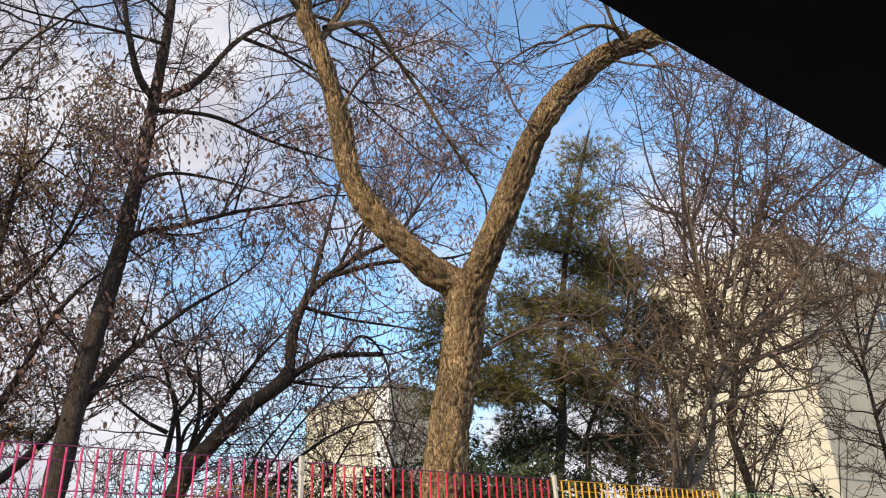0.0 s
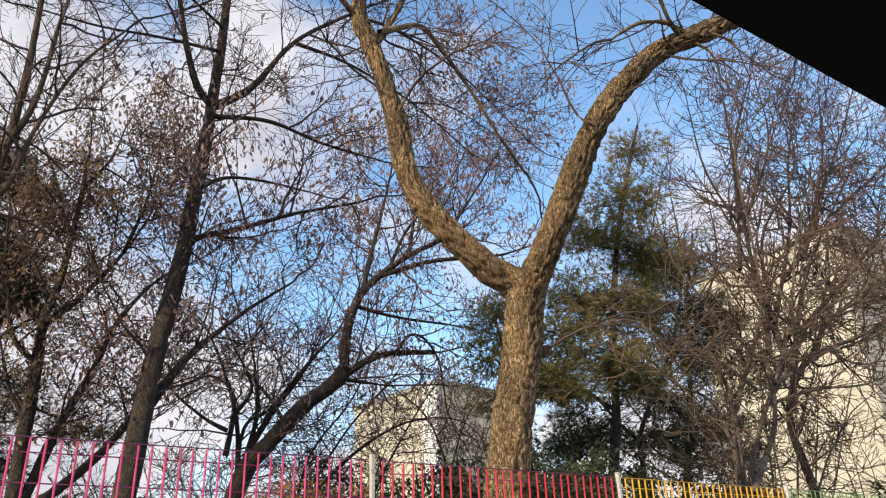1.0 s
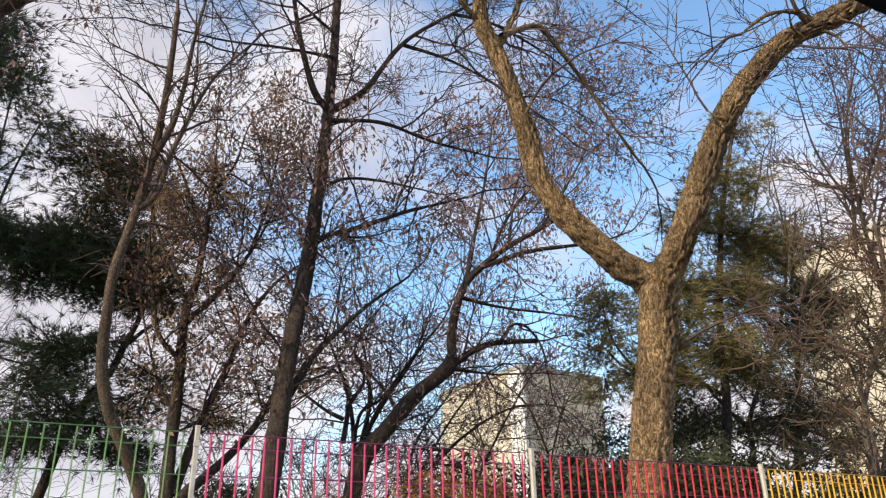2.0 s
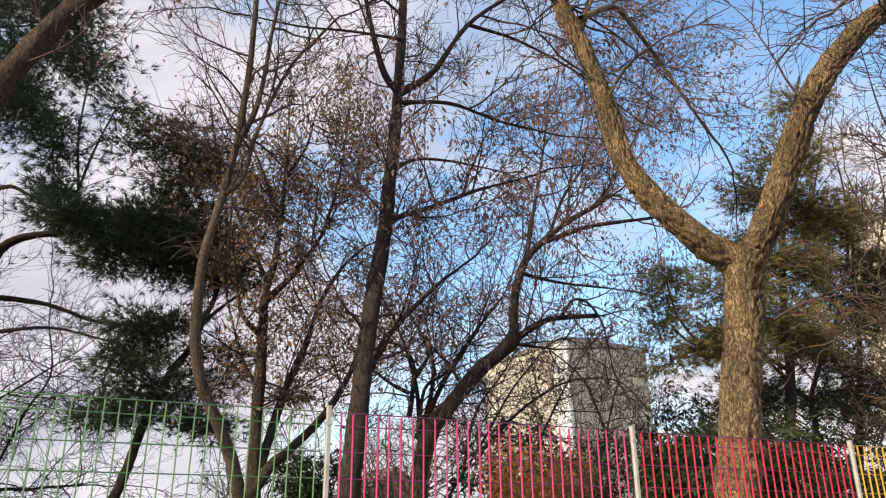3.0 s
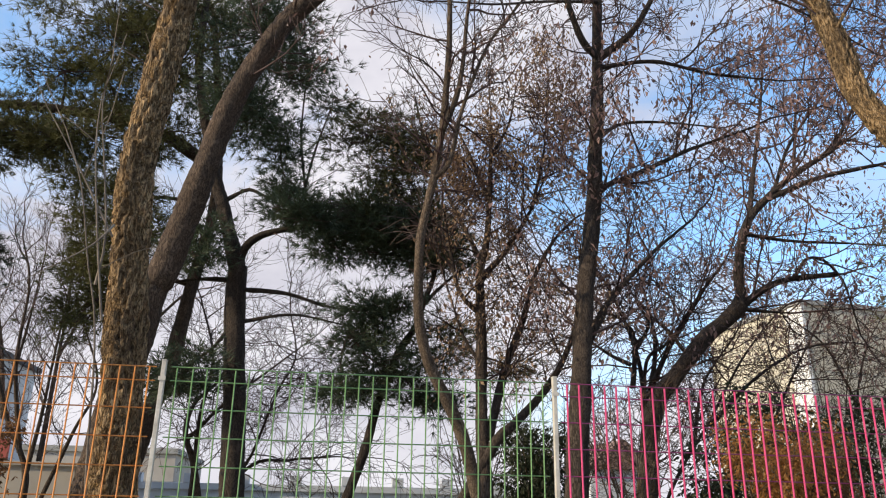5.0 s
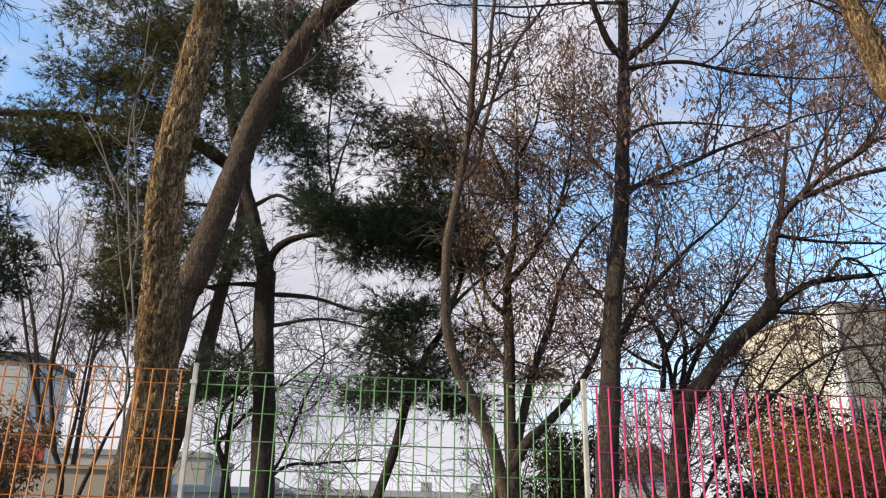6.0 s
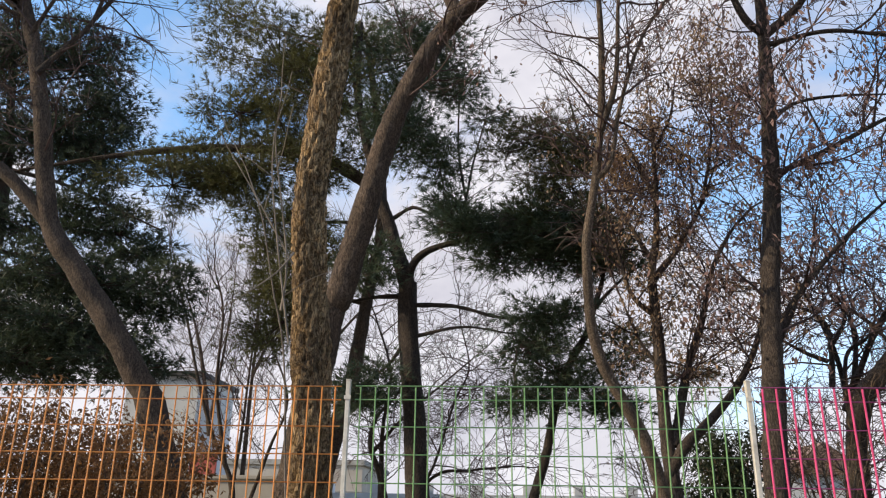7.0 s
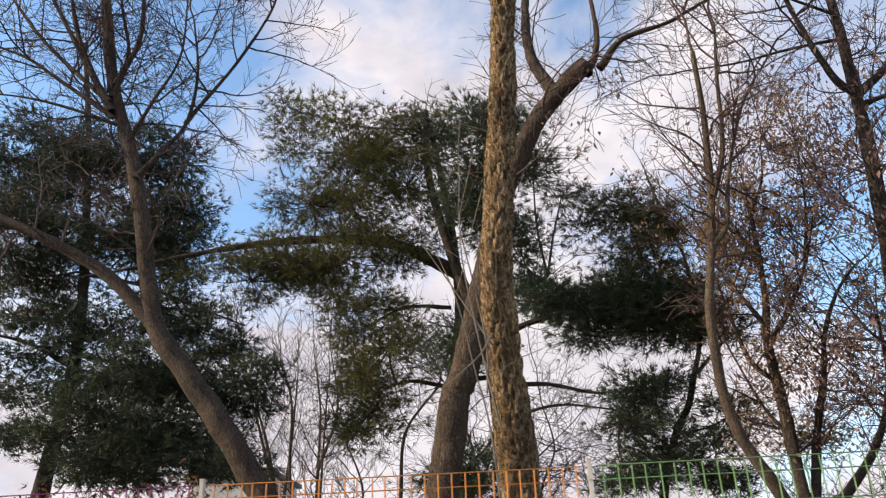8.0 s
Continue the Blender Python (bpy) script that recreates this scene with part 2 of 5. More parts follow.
def tube(verts, faces, line, radii, sides, relief=0.0, seed=0.0):
    base = len(verts)
    n = len(line)
    side = None
    for i, q in enumerate(line):
        way = (line[min(i + 1, n - 1)] - line[max(i - 1, 0)])
        way = way.normalized() if way.length > 1e-6 else Vector((0, 0, 1))
        if side is None:
            side = way.orthogonal().normalized()
        side = (side - way * side.dot(way))
        side = side.normalized() if side.length > 1e-5 else way.orthogonal().normalized()
        other = way.cross(side)
        for k in range(sides):
            a = 2 * math.pi * k / sides
            r = radii[i]
            out = side * math.cos(a) + other * math.sin(a)
            if relief:
                s = q + out * r
                lump = noise.noise(Vector((s.x * 3, s.y * 3, s.z * 2 + seed))) * 0.14 * r
                furrow = 1.0 - abs(noise.noise(Vector((out.x * 5.5 + s.x * 2, out.y * 5.5 + s.y * 2, s.z * 7.0 + seed)))) * 2.2
                crack = noise.noise(Vector((out.x * 13, out.y * 13, s.z * 11 + seed)))
                r += lump - relief * max(0.0, furrow) ** 3 * 1.6 + relief * 0.5 * crack
            verts.append(q + out * r)
    for i in range(n - 1):
        for k in range(sides):
            a, b = base + i * sides + k, base + i * sides + (k + 1) % sides
            faces.append((a, b, b + sides, a + sides))
    faces.append(tuple(base + (n - 1) * sides + k for k in range(sides)))


class Tree:
    """One tree: its limbs, the fine twigs on them, and its needles or leaves."""

    def __init__(self, name, label, bark, twig, seed, relief=0.008, fine=0.0034):
        self.root = thing(name, label, "tree")
        self.bark, self.twig, self.relief, self.fine = bark, twig, relief, fine
        self.rng = random.Random(seed)
        self.tv, self.tf = [], []
        self.cv, self.cf = [], []
        self.lv, self.lf = [], []
        self.lines, self.tips, self.count, self.base = [], [], 0, None

    def place(self, q):
        if self.base is None:
            self.base = Vector((q.x, q.y, 0.0))
            self.root.location = self.base


def limb(tree, pts, r0, r1):
    pts = [Vector(q) for q in pts]
    if pts[0].z < 2.35 or tree.count == 0:
        lean = (pts[0] - pts[1]).normalized()
        run = Vector((lean.x, lean.y, 0)) / max(0.3, abs(lean.z)) * pts[0].z * 0.7
        foot = pts[0] + (run if run.length < 1.6 else run.normalized() * 1.6)
        foot.z = -0.12
        pts.insert(0, foot)
    tree.place(pts[0])
    big = r0 > 0.045
    line, share = smooth_line(pts, 0.02 if tree.relief > 0.02 and r0 > 0.1 else 0.05 if r0 > 0.12 else 0.1)
    radii = [r0 + (r1 - r0) * s ** 0.8 for s in share]
    if pts[0].z < 0:
        radii = [r * (1 + 0.45 * max(0.0, 1 - (q.z + 0.1) / 0.5) ** 2) for r, q in zip(radii, line)]
    rel = tree.relief if big else tree.relief * 0.3
    verts, faces = [], []
    tube(verts, faces, line, radii, 56 if tree.relief > 0.02 and r0 > 0.1 else 24 if r0 > 0.12 else 14 if big else 7, rel, tree.rng.random() * 50)
    verts = [v - tree.base for v in verts]
    link("trunk" if tree.count == 0 else "limb", verts, faces, tree.bark, tree.root, smooth=True)
    tree.count += 1
    tree.lines.append((line, radii))


def sprout(tree, start, way, length, radius, level, rise=0.25, wild=0.35, kids=5):
    """A branch that wanders from start, with smaller ones on it."""
    rng = tree.rng
    steps = max(3, int(length / 0.16))
    d, q = way.normalized(), start.copy()
    line = [q.copy()]
    for _ in range(steps):
        d = (d + Vector((rng.gauss(0, 1), rng.gauss(0, 1), rng.gauss(0, 1))) * wild * 0.33 + Vector((0, 0, rise * 0.12))).normalized()
        q = q + d * (length / steps)
        line.append(q.copy())
    radii = [max(tree.fine, radius * (1 - 0.75 * i / steps)) for i in range(steps + 1)]
    tube(tree.tv, tree.tf, line, radii, 5 if radius > 0.012 else 3)
    if level <= 0:
        tree.tips.append((line[-1], d.copy()))
        tree.tips.append((line[len(line) // 2], d.copy()))
        return
    for k in range(kids):
        i = min(steps, int(steps * (0.2 + 0.8 * (k + rng.random()) / kids)))
        axis = (line[i] - line[i - 1]).normalized() if i else d
        turn = Vector((rng.gauss(0, 1), rng.gauss(0, 1), rng.gauss(0, 0.8)))
        turn = (turn - axis * turn.dot(axis)).normalized()
        sprout(tree, line[i], axis * 0.75 + turn * rng.uniform(0.5, 1.0), length * rng.uniform(0.35, 0.62), radius * 0.5, level - 1, rise, wild, kids)


def branch_out(tree, per_metre, length, radius, level, low=2.6, rise=0.25, wild=0.35, kids=5, skip=(), bias=(0, 0, 0)):
    """Branches all along the limbs above the height low."""
    rng = tree.rng
    for j, (line, radii) in enumerate(tree.lines):
        if j in skip:
            continue
        for i in range(1, len(line)):
            run = (line[i] - line[i - 1]).length
            if line[i].z < low or rng.random() > run * per_metre:
                continue
            axis = (line[i] - line[i - 1]).normalized()
            turn = Vector((rng.gauss(0, 1), rng.gauss(0, 1), rng.gauss(0.2, 0.8))) + Vector(bias)
            turn = (turn - axis * turn.dot(axis)).normalized()
            f = rng.uniform(0.45, 1.1)
            sprout(tree, line[i], axis * rng.uniform(0.2, 0.9) + turn, length * f, min(radius * f, radii[i] * 0.7), level, rise, wild, kids)
        sprout(tree, line[-1], line[-1] - line[-2], length, min(radius, radii[-1] * 1.1), level, rise, wild, kids)


def tuft(verts, faces, at, way, size, n, rng, width):
    for _ in range(n):
        d = (way + Vector((rng.gauss(0, 1), rng.gauss(0, 1), rng.gauss(0, 1))) * 0.62).normalized()
        s = d.orthogonal().normalized()
        s = (s * math.cos(rng.random() * 6.3) + d.cross(s) * math.sin(rng.random() * 6.3)) * width
        b = len(verts)
        tip = at + d * size * rng.uniform(0.65, 1.1)
        verts.extend((at - s, at + s, tip + Vector((0, 0, -0.02))))
        faces.append((b, b + 1, b + 2))


def clump(tree, at, wide, high, pads, deep=None, size=0.21, per=50, n=11, width=0.0072, thick=1.4):
    """A mass of foliage: twigs that fan from its middle to flat pads set with needle tufts."""
    rng = tree.rng
    at = Vector(at)
    deep = deep or wide * 0.8
    near = min((q for line, _ in tree.lines for q in line), key=lambda q: (q - at).length)
    if (near - at).length > 0.3:
        mid = (near + at) / 2 + Vector((rng.gauss(0, 0.12), rng.gauss(0, 0.12), -0.1))
        line, _ = smooth_line([near, mid, at], 0.25)
        tube(tree.tv, tree.tf, line, [0.03 - 0.018 * i / len(line) for i in range(len(line))], 5)
    for _ in range(round(pads * thick)):
        while True:
            u = Vector((rng.uniform(-1, 1), rng.uniform(-1, 1), rng.uniform(-1, 1)))
            if u.length < 1:
                break
        c = at + Vector((u.x * wide, u.y * deep, u.z * high))
        line, _ = smooth_line([at, (at + c) / 2 + Vector((0, 0, rng.gauss(-0.03, 0.06))), c], 0.2)
        tube(tree.tv, tree.tf, line, [0.016 - 0.01 * i / len(line) for i in range(len(line))], 3)
        lay = rng.uniform(0.2, 0.36)
        for _ in range(per):
            o = Vector((rng.gauss(0, 1) * lay, rng.gauss(0, 1) * lay, rng.gauss(0, 0.4) * lay))
            p = c + o
            if rng.random() < 0.3:
                tube(tree.tv, tree.tf, [c + o * 0.3, p], [0.005, 0.003], 3)
            tuft(tree.cv, tree.cf, p, (o.normalized() + u * 0.3 + Vector((0, 0, 0.35))), size * rng.uniform(0.7, 1.2), n, rng, width)


def leaves(tree, share, size, per=2, spread=0.06, hang=0.6, broad=1.0):
    rng = tree.rng
    for at, way in tree.tips:
        if rng.random() > share(at):
            continue
        for _ in range(per):
            p = at + Vector((rng.gauss(0, spread), rng.gauss(0, spread), rng.gauss(0, spread)))
            d = (Vector((rng.gauss(0, 0.5), rng.gauss(0, 0.5), -hang)) + way * 0.2).normalized()
            s = d.orthogonal().normalized()
            a = rng.random() * 6.3
            s = s * math.cos(a) + d.cross(s) * math.sin(a)
            l = size * rng.uniform(0.6, 1.25)
            w = l * rng.uniform(0.14, 0.24) * broad
            fold = d.cross(s) * w * 0.5
            b = len(tree.lv)
            tree.lv.extend((p, p + d * l * 0.45 + s * w + fold, p + d * l, p + d * l * 0.45 - s * w + fold))
            tree.lf.extend(((b, b + 1, b + 2), (b, b + 2, b + 3)))


def finish(tree, needle=None, leaf=None, crown_label="", leaf_label=""):
    def off(vs):
        return [v - tree.base for v in vs]
    if tree.tf:
        tagged(link("twig_growth", off(tree.tv), tree.tf, tree.twig, tree.root), kind="stuff")
    if tree.cf:
        tagged(link("crown", off(tree.cv), tree.cf, needle, tree.root, crown_label), kind="stuff")
    if tree.lf:
        tagged(link("foliage", off(tree.lv), tree.lf, leaf, tree.root, leaf_label), kind="stuff")


# ---- ground ----
def ground_sheet():
    bm = bmesh.new()
    bmesh.ops.create_grid(bm, x_segments=60, y_segments=60, size=1.0)
    for v in bm.verts:
        v.co.x = math.copysign(abs(v.co.x) ** 2.2, v.co.x) * 2000
        v.co.y = math.copysign(abs(v.co.y) ** 2.2, v.co.y) * 2000
        v.co.z = noise.noise(v.co * 0.3) * 0.06 - 0.02 if 5.8 < v.co.y < 60 else -0.06
    g = part("ground", bm, earth)
    tagged(g, "bare winter earth with thin dry grass behind the fence", "ground", kind="structure")
    r = box("road", (-60, -4.0, -0.3), (60, 3.2, 0.0), asphalt)
    tagged(r, "plain grey asphalt road beside the fence", "road", kind="structure")
    p = box("pavement", (-60, 3.2, -0.3), (60, 5.55, 0.12), concrete, bevel=0.015)
    tagged(p, "pale concrete pavement with a raised kerb", "pavement", kind="structure")


ground_sheet()


# ---- fence ----
FENCE_Y, PITCH, TOP = 5.4, 2.5 / 29, 2.3


def wire_mesh(name, length, radius, upright):
    v, f = [], []
    way = Vector((0, 0, 1)) if upright else Vector((1, 0, 0))
    tube(v, f, [way * 0.0, way * length], [radius, radius], 8)
    me = bpy.data.meshes.new(name)
    me.from_pydata(v, [], f)
    me.polygons.foreach_set("use_smooth", [len(p.vertices) == 4 for p in me.polygons])
    return me


def fence_panel(x0, colour, label, paint, cross_paint, thick, kink):
    root = thing("mesh_fence", label, "fence", "painted mesh fences along the pavement")
    root.location = (x0, FENCE_Y, 0)
    rng = random.Random(int(x0 * 100))
    up, across = wire_mesh("upright_wire", TOP - 0.22, thick, True), wire_mesh("cross_wire", 2.5 - 0.09, 0.004, False)
    up.materials.append(paint)
    across.materials.append(cross_paint)
    for k in range(1, 29):
        w = new("upright_wire", up)
        w.parent = root
        w.location = (k * PITCH, -0.004 + rng.gauss(0, kink), 0.2)
        w.rotation_euler = (rng.gauss(0, kink), rng.gauss(0, kink), 0)
    z = TOP - 0.012
    for k in range(13):
        w = new("cross_wire", across)
        w.parent = root
        w.location = (0.045, 0.004, z)
        w.rotation_euler = (0, rng.gauss(0, 0.0008), 0)
        z -= PITCH if k == 0 else PITCH * 1.97


def fence_post(x):
    root = thing("fence_post", "cream-painted square steel fence post with a flat cap", "post", "posts of the mesh fence")
    root.location = (x, FENCE_Y, 0)
    box("shaft", (-0.0135, -0.02, 0.1), (0.0135, 0.02, TOP + 0.02), post_paint, root, bevel=0.004)
    box("cap", (-0.0155, -0.022, TOP + 0.02), (0.0155, 0.022, TOP + 0.03), post_paint, root, bevel=0.004)
    for z in (TOP - 0.1, TOP - 0.95, TOP - 1.8):
        box("clip", (-0.022, -0.026, z), (0.022, -0.0205, z + 0.025), post_paint, root, bevel=0.002)


for k in range(-5, 7):
    fence_post(-1.25 + 2.5 * k)
PANELS = [(-13.75, "green", paint_green, paint_green, 0.0045), (-11.25, "pink", paint_pink, paint_purple, 0.006), (-8.75, "purple", paint_purple, paint_purple, 0.0055),
          (-6.25, "orange", paint_orange, paint_orange, 0.005), (-3.75, "green", paint_green, paint_green, 0.0045),
          (-1.25, "pink", paint_pink, paint_purple, 0.0068), (1.25, "red", paint_red, paint_purple, 0.0076),
          (3.75, "yellow", paint_yellow, paint_yellow, 0.0076), (6.25, "green", paint_green, paint_green, 0.007),
          (8.75, "green", paint_green, paint_green, 0.006), (11.25, "orange", paint_orange, paint_orange, 0.006)]
for x0, colour, paint, cross_paint, thick in PANELS:
    fence_panel(x0, colour, "welded wire mesh fence painted %s, paint worn" % colour, paint, cross_paint, thick, 0.0015)


# ---- vehicle that the view is taken from ----
def vehicle():
    """A dark van at the kerb, its side window down; X0 to X1 along the road, the open side towards the fence."""
    root = thing("van", "dark van at the kerb with its side window let down", "car")
    X0, X1, Y0, Y1 = -5.3, 0.7, -1.05, 0.70
    root.location = ((X0 + X1) / 2, (Y0 + Y1) / 2, 0)
    ox, oy = root.location.x, root.location.y
    prof = [(Y0 + 0.06, 1.9), (Y0 + 0.12, 1.97), (Y0 + 0.4, 2.02), (0.1, 2.02), (0.5, 1.995), (0.66, 1.97), (0.70, 1.94), (0.703, 1.92), (0.70, 1.914), (0.66, 1.919),
            (0.4, 1.95), (Y0 + 0.4, 1.96), (Y0 + 0.14, 1.92)]
    bm = bmesh.new()
    rings = [[bm.verts.new((x - ox, y - oy, z)) for y, z in prof] for x in (X0, X1)]
    for i in range(len(prof)):
        k = (i + 1) % len(prof)
        bm.faces.new((rings[0][i], rings[0][k], rings[1][k], rings[1][i]))
    bm.faces.new(rings[0][::-1])
    bm.faces.new(rings[1])
    bmesh.ops.recalc_face_normals(bm, faces=bm.faces)
    part("roof", bm, car_black, root, "black roof lining and edge")

    def piece(name, lo, hi, mat, parent, bevel, label=""):
        return box(name, [a - b for a, b in zip(lo, (ox, oy, 0))], [a - b for a, b in zip(hi, (ox, oy, 0))], mat, parent, label, bevel)
    for x in (X0, X1 - 0.12):
        piece("pillar", (x, Y1 - 0.08, 0.94), (x + 0.12, Y1 - 0.01, 1.93), car_black, root, 0.015)
        piece("pillar", (x, Y0 + 0.03, 0.94), (x + 0.12, Y0 + 0.1, 1.93), car_black, root, 0.015)
        piece("end_wall", (x + 0.02, Y0 + 0.1, 0.35), (x + 0.1, Y1 - 0.08, 1.94), car_paint, root, 0.02)
    for k in range(3):
        w = (X1 - X0) / 3
        d = piece("door", (X0 + w * k + 0.008, Y1 - 0.06, 0.34), (X0 + w * (k + 1) - 0.008, Y1 + 0.02, 0.94), car_paint, root, 0.025)
        piece("door_handle", (X0 + w * k + 0.2, Y1 + 0.02, 0.84), (X0 + w * k + 0.4, Y1 + 0.045, 0.865), car_black, d, 0.006)
    far = piece("side_wall", (X0, Y0, 0.34), (X1, Y0 + 0.07, 1.92), car_paint, root, 0.025)
    for k in range(3):
        w = (X1 - X0 - 0.4) / 3
        piece("side_window", (X0 + 0.25 + w * k, Y0 - 0.006, 1.0), (X0 + 0.12 + w * (k + 1), Y0 + 0.01, 1.75), glass_dark, far, 0.004)
    piece("floor_pan", (X0, Y0 + 0.02, 0.24), (X1, Y1 - 0.02, 0.34), car_black, root, 0.02)
    for x in (X0 + 1.0, X1 - 1.05):
        for y in (Y0 + 0.1, Y1 - 0.12):
            bm = bmesh.new()
            turn = Matrix.Translation((x - ox, y - oy, 0.32)) @ Matrix.Rotation(math.pi / 2, 4, "X")
            bmesh.ops.create_cone(bm, cap_ends=True, segments=32, radius1=0.32, radius2=0.32, depth=0.2, matrix=turn)
            bmesh.ops.bevel(bm, geom=[e for e in bm.edges if len(e.link_faces) == 2 and e.calc_face_angle() > 1], offset=0.03, segments=2, affect="EDGES")
            tyre = part("wheel", bm, car_black, root)
            bm = bmesh.new()
            bmesh.ops.create_cone(bm, cap_ends=True, segments=24, radius1=0.2, radius2=0.18, depth=0.22, matrix=turn)
            part("rim", bm, frame_white, tyre, "pale steel rim")


vehicle()


# ---- buildings ----
def window(parent, lo_x, lo_z, w, h, face_y, along="x", depth=0.12):
    """A window let into a wall's face: frame, sill and pane."""
    def at(a, b, c, d, e, f):
        return ((a, b, c), (d, e, f)) if along == "x" else ((b, a, c), (e, d, f))
    fr = bmesh.new()
    for a, c, d, f in ((lo_x, lo_z, lo_x + w, lo_z + 0.07), (lo_x, lo_z + h - 0.07, lo_x + w, lo_z + h), (lo_x, lo_z + 0.07, lo_x + 0.07, lo_z + h - 0.07),
                       (lo_x + w - 0.07, lo_z + 0.07, lo_x + w, lo_z + h - 0.07), (lo_x + w / 2 - 0.035, lo_z + 0.07, lo_x + w / 2 + 0.035, lo_z + h - 0.07)):
        lo, hi = at(a, face_y - 0.03, c, d, face_y + 0.05, f)
        box_mesh(fr, lo, hi)
    win = part("window", fr, frame_white, parent)
    lo, hi = at(lo_x + 0.05, face_y - 0.01, lo_z + 0.05, lo_x + w - 0.05, face_y + 0.02, lo_z + h - 0.05)
    box("pane", lo, hi, glass_dark, win)
    lo, hi = at(lo_x - 0.06, face_y - 0.09, lo_z - 0.06, lo_x + w + 0.06, face_y - 0.002, lo_z)
    box("sill", lo, hi, concrete, win)


def apartment_block(x0, y0, x1, y1, storeys, label, win_x, win_y, strip=False, turn=0.0, wall=None, low=0.0):
    h = storeys * 2.7 + 0.2 - low
    root = thing("apartment_building", label, "building")
    root.location = (x0, y0, 0)
    root.rotation_euler = (0, 0, radians(turn))
    w, d = x1 - x0, y1 - y0
    box("wall", (0, 0, -0.2), (w, d, h), wall or plaster_cream, root)
    if strip:
        box("corner_strip", (-0.06, -0.06, 0.0), (0.2, 1.7, h - 0.01), plaster_white, root, bevel=0.01)
    box("roof", (-0.15, -0.15, h), (w + 0.15, d + 0.15, h + 0.35), concrete, root, bevel=0.03)
    for k in range(1, storeys):
        z = k * 2.8 + 0.3
        box("joint_band", (-0.03, -0.03, z), (w + 0.03, d + 0.03, z + 0.06), concrete, root)
    for k in range(storeys):
        z = k * 2.8 + 1.2
        for a in win_x:
            window(root, a, z, 1.5, 1.4, -0.02, "x")
        for a in win_y:
            window(root, a, z, 1.5, 1.4, -0.02, "y")


apartment_block(38.2, 20, 55, 29.5, 7, "tall cream plastered apartment building with sunlit gable", (9.5, 13), ())
apartment_block(31.4, 50, 40.0, 61.5, 6, "long cream panel apartment building behind the trees", (), (), True, 6.0)
apartment_block(-22, 52, -11.4, 64, 2, "plain beige building far behind the park", (), (), wall=plaster_beige, low=0.85)


def low_building():
    root = thing("low_building", "low grey flat-roofed building with a row of windows", "building")
    root.location = (-9.5, 30, 0)
    box("wall", (0, 0, -0.2), (14.5, 8, 2.15), plaster_grey, root)
    box("parapet", (-0.1, -0.1, 2.15), (14.6, 8.1, 2.38), plaster_grey, root, bevel=0.02)
    for k in range(8):
        box("parapet_block", (0.3 + 1.85 * k, -0.12, 2.38), (0.72 + 1.85 * k, 0.3, 2.7), plaster_grey, root, bevel=0.015)
    for k in range(7):
        window(root, 0.55 + 1.95 * k, 1.0, 1.5, 0.8, -0.02)


def shed():
    root = thing("outbuilding", "long beige plastered outbuilding with a grey upper storey", "building")
    root.location = (-17, 24, 0)
    box("wall", (0, 0, -0.2), (7.9, 5, 2.55), plaster_beige, root)
    box("roof", (-0.08, -0.08, 2.55), (7.98, 5.08, 2.66), plaster_beige, root, "beige coping over a flat roof", bevel=0.02)
    box("upper_storey", (2.2, 1.0, 2.66), (4.6, 4.5, 5.8), plaster_grey, root)
    box("upper_roof", (2.05, 0.85, 5.8), (4.75, 4.65, 5.95), roof_dark, root, bevel=0.02)
    box("red_sheet", (4.75, 0.6, 2.66), (5.6, 0.66, 3.3), brick_red, root, bevel=0.01)


def garden_house():
    root = thing("garden_house", "small grey garden house with a red-brown gable roof", "building")
    root.location = (9.0, 30, 0)
    box("wall", (-1.3, 0, -0.2), (1.3, 3, 3.25), plaster_grey, root)
    bm = bmesh.new()
    tri = [(-1.55, 3.22), (1.55, 3.22), (0.0, 4.35)]
    ends = [[bm.verts.new((x, y, z)) for x, z in tri] for y in (-0.25, 3.25)]
    for i in range(3):
        k = (i + 1) % 3
        bm.faces.new((ends[0][i], ends[0][k], ends[1][k], ends[1][i]))
    bm.faces.new(ends[0][::-1])
    bm.faces.new(ends[1])
    bmesh.ops.recalc_face_normals(bm, faces=bm.faces)
    part("roof", bm, roof_tile, root, "red-brown tiled roof")


low_building()
shed()
garden_house()

# ---- trees ----
def bunch(q, share):
    """Dry leaves hang in bunches, with bare twigs between them."""
    return share if noise.noise(q * 1.3) > -0.05 else share * 0.15


forked_tree = Tree("forked_tree", "forked bare tree with furrowed sunlit bark beside the fence", bark_ridged, twig_dark, 1, 0.03)
limb(forked_tree, [(2.83, 5.95, 1.81), (2.87, 5.91, 2.17), (2.96, 5.87, 2.76), (3.03, 5.83, 3.18), (3.1, 5.78, 3.62), (3.13, 5.74, 3.96), (3.16, 5.7, 4.25)], 0.21, 0.19)
limb(forked_tree, [(3.11, 5.75, 3.99), (3.04, 5.82, 4.16), (2.72, 5.89, 4.34), (2.42, 5.96, 4.61), (2.13, 6.03, 4.93), (1.99, 6.1, 5.31), (1.95, 6.17, 5.81), (1.83, 6.24, 6.38), (1.68, 6.31, 6.89), (1.58, 6.38, 7.3), (1.66, 6.45, 8.16)], 0.165, 0.085)
limb(forked_tree, [(3.15, 5.75, 3.97), (3.15, 5.58, 4.2), (3.15, 5.4, 4.4), (3.26, 5.22, 4.82), (3.43, 5.05, 5.37), (3.61, 4.88, 5.82), (3.92, 4.7, 6.27), (4.23, 4.53, 6.61), (4.65, 4.35, 6.88), (5.23, 4.17, 7.25), (6.54, 4, 8.19)], 0.165, 0.105)
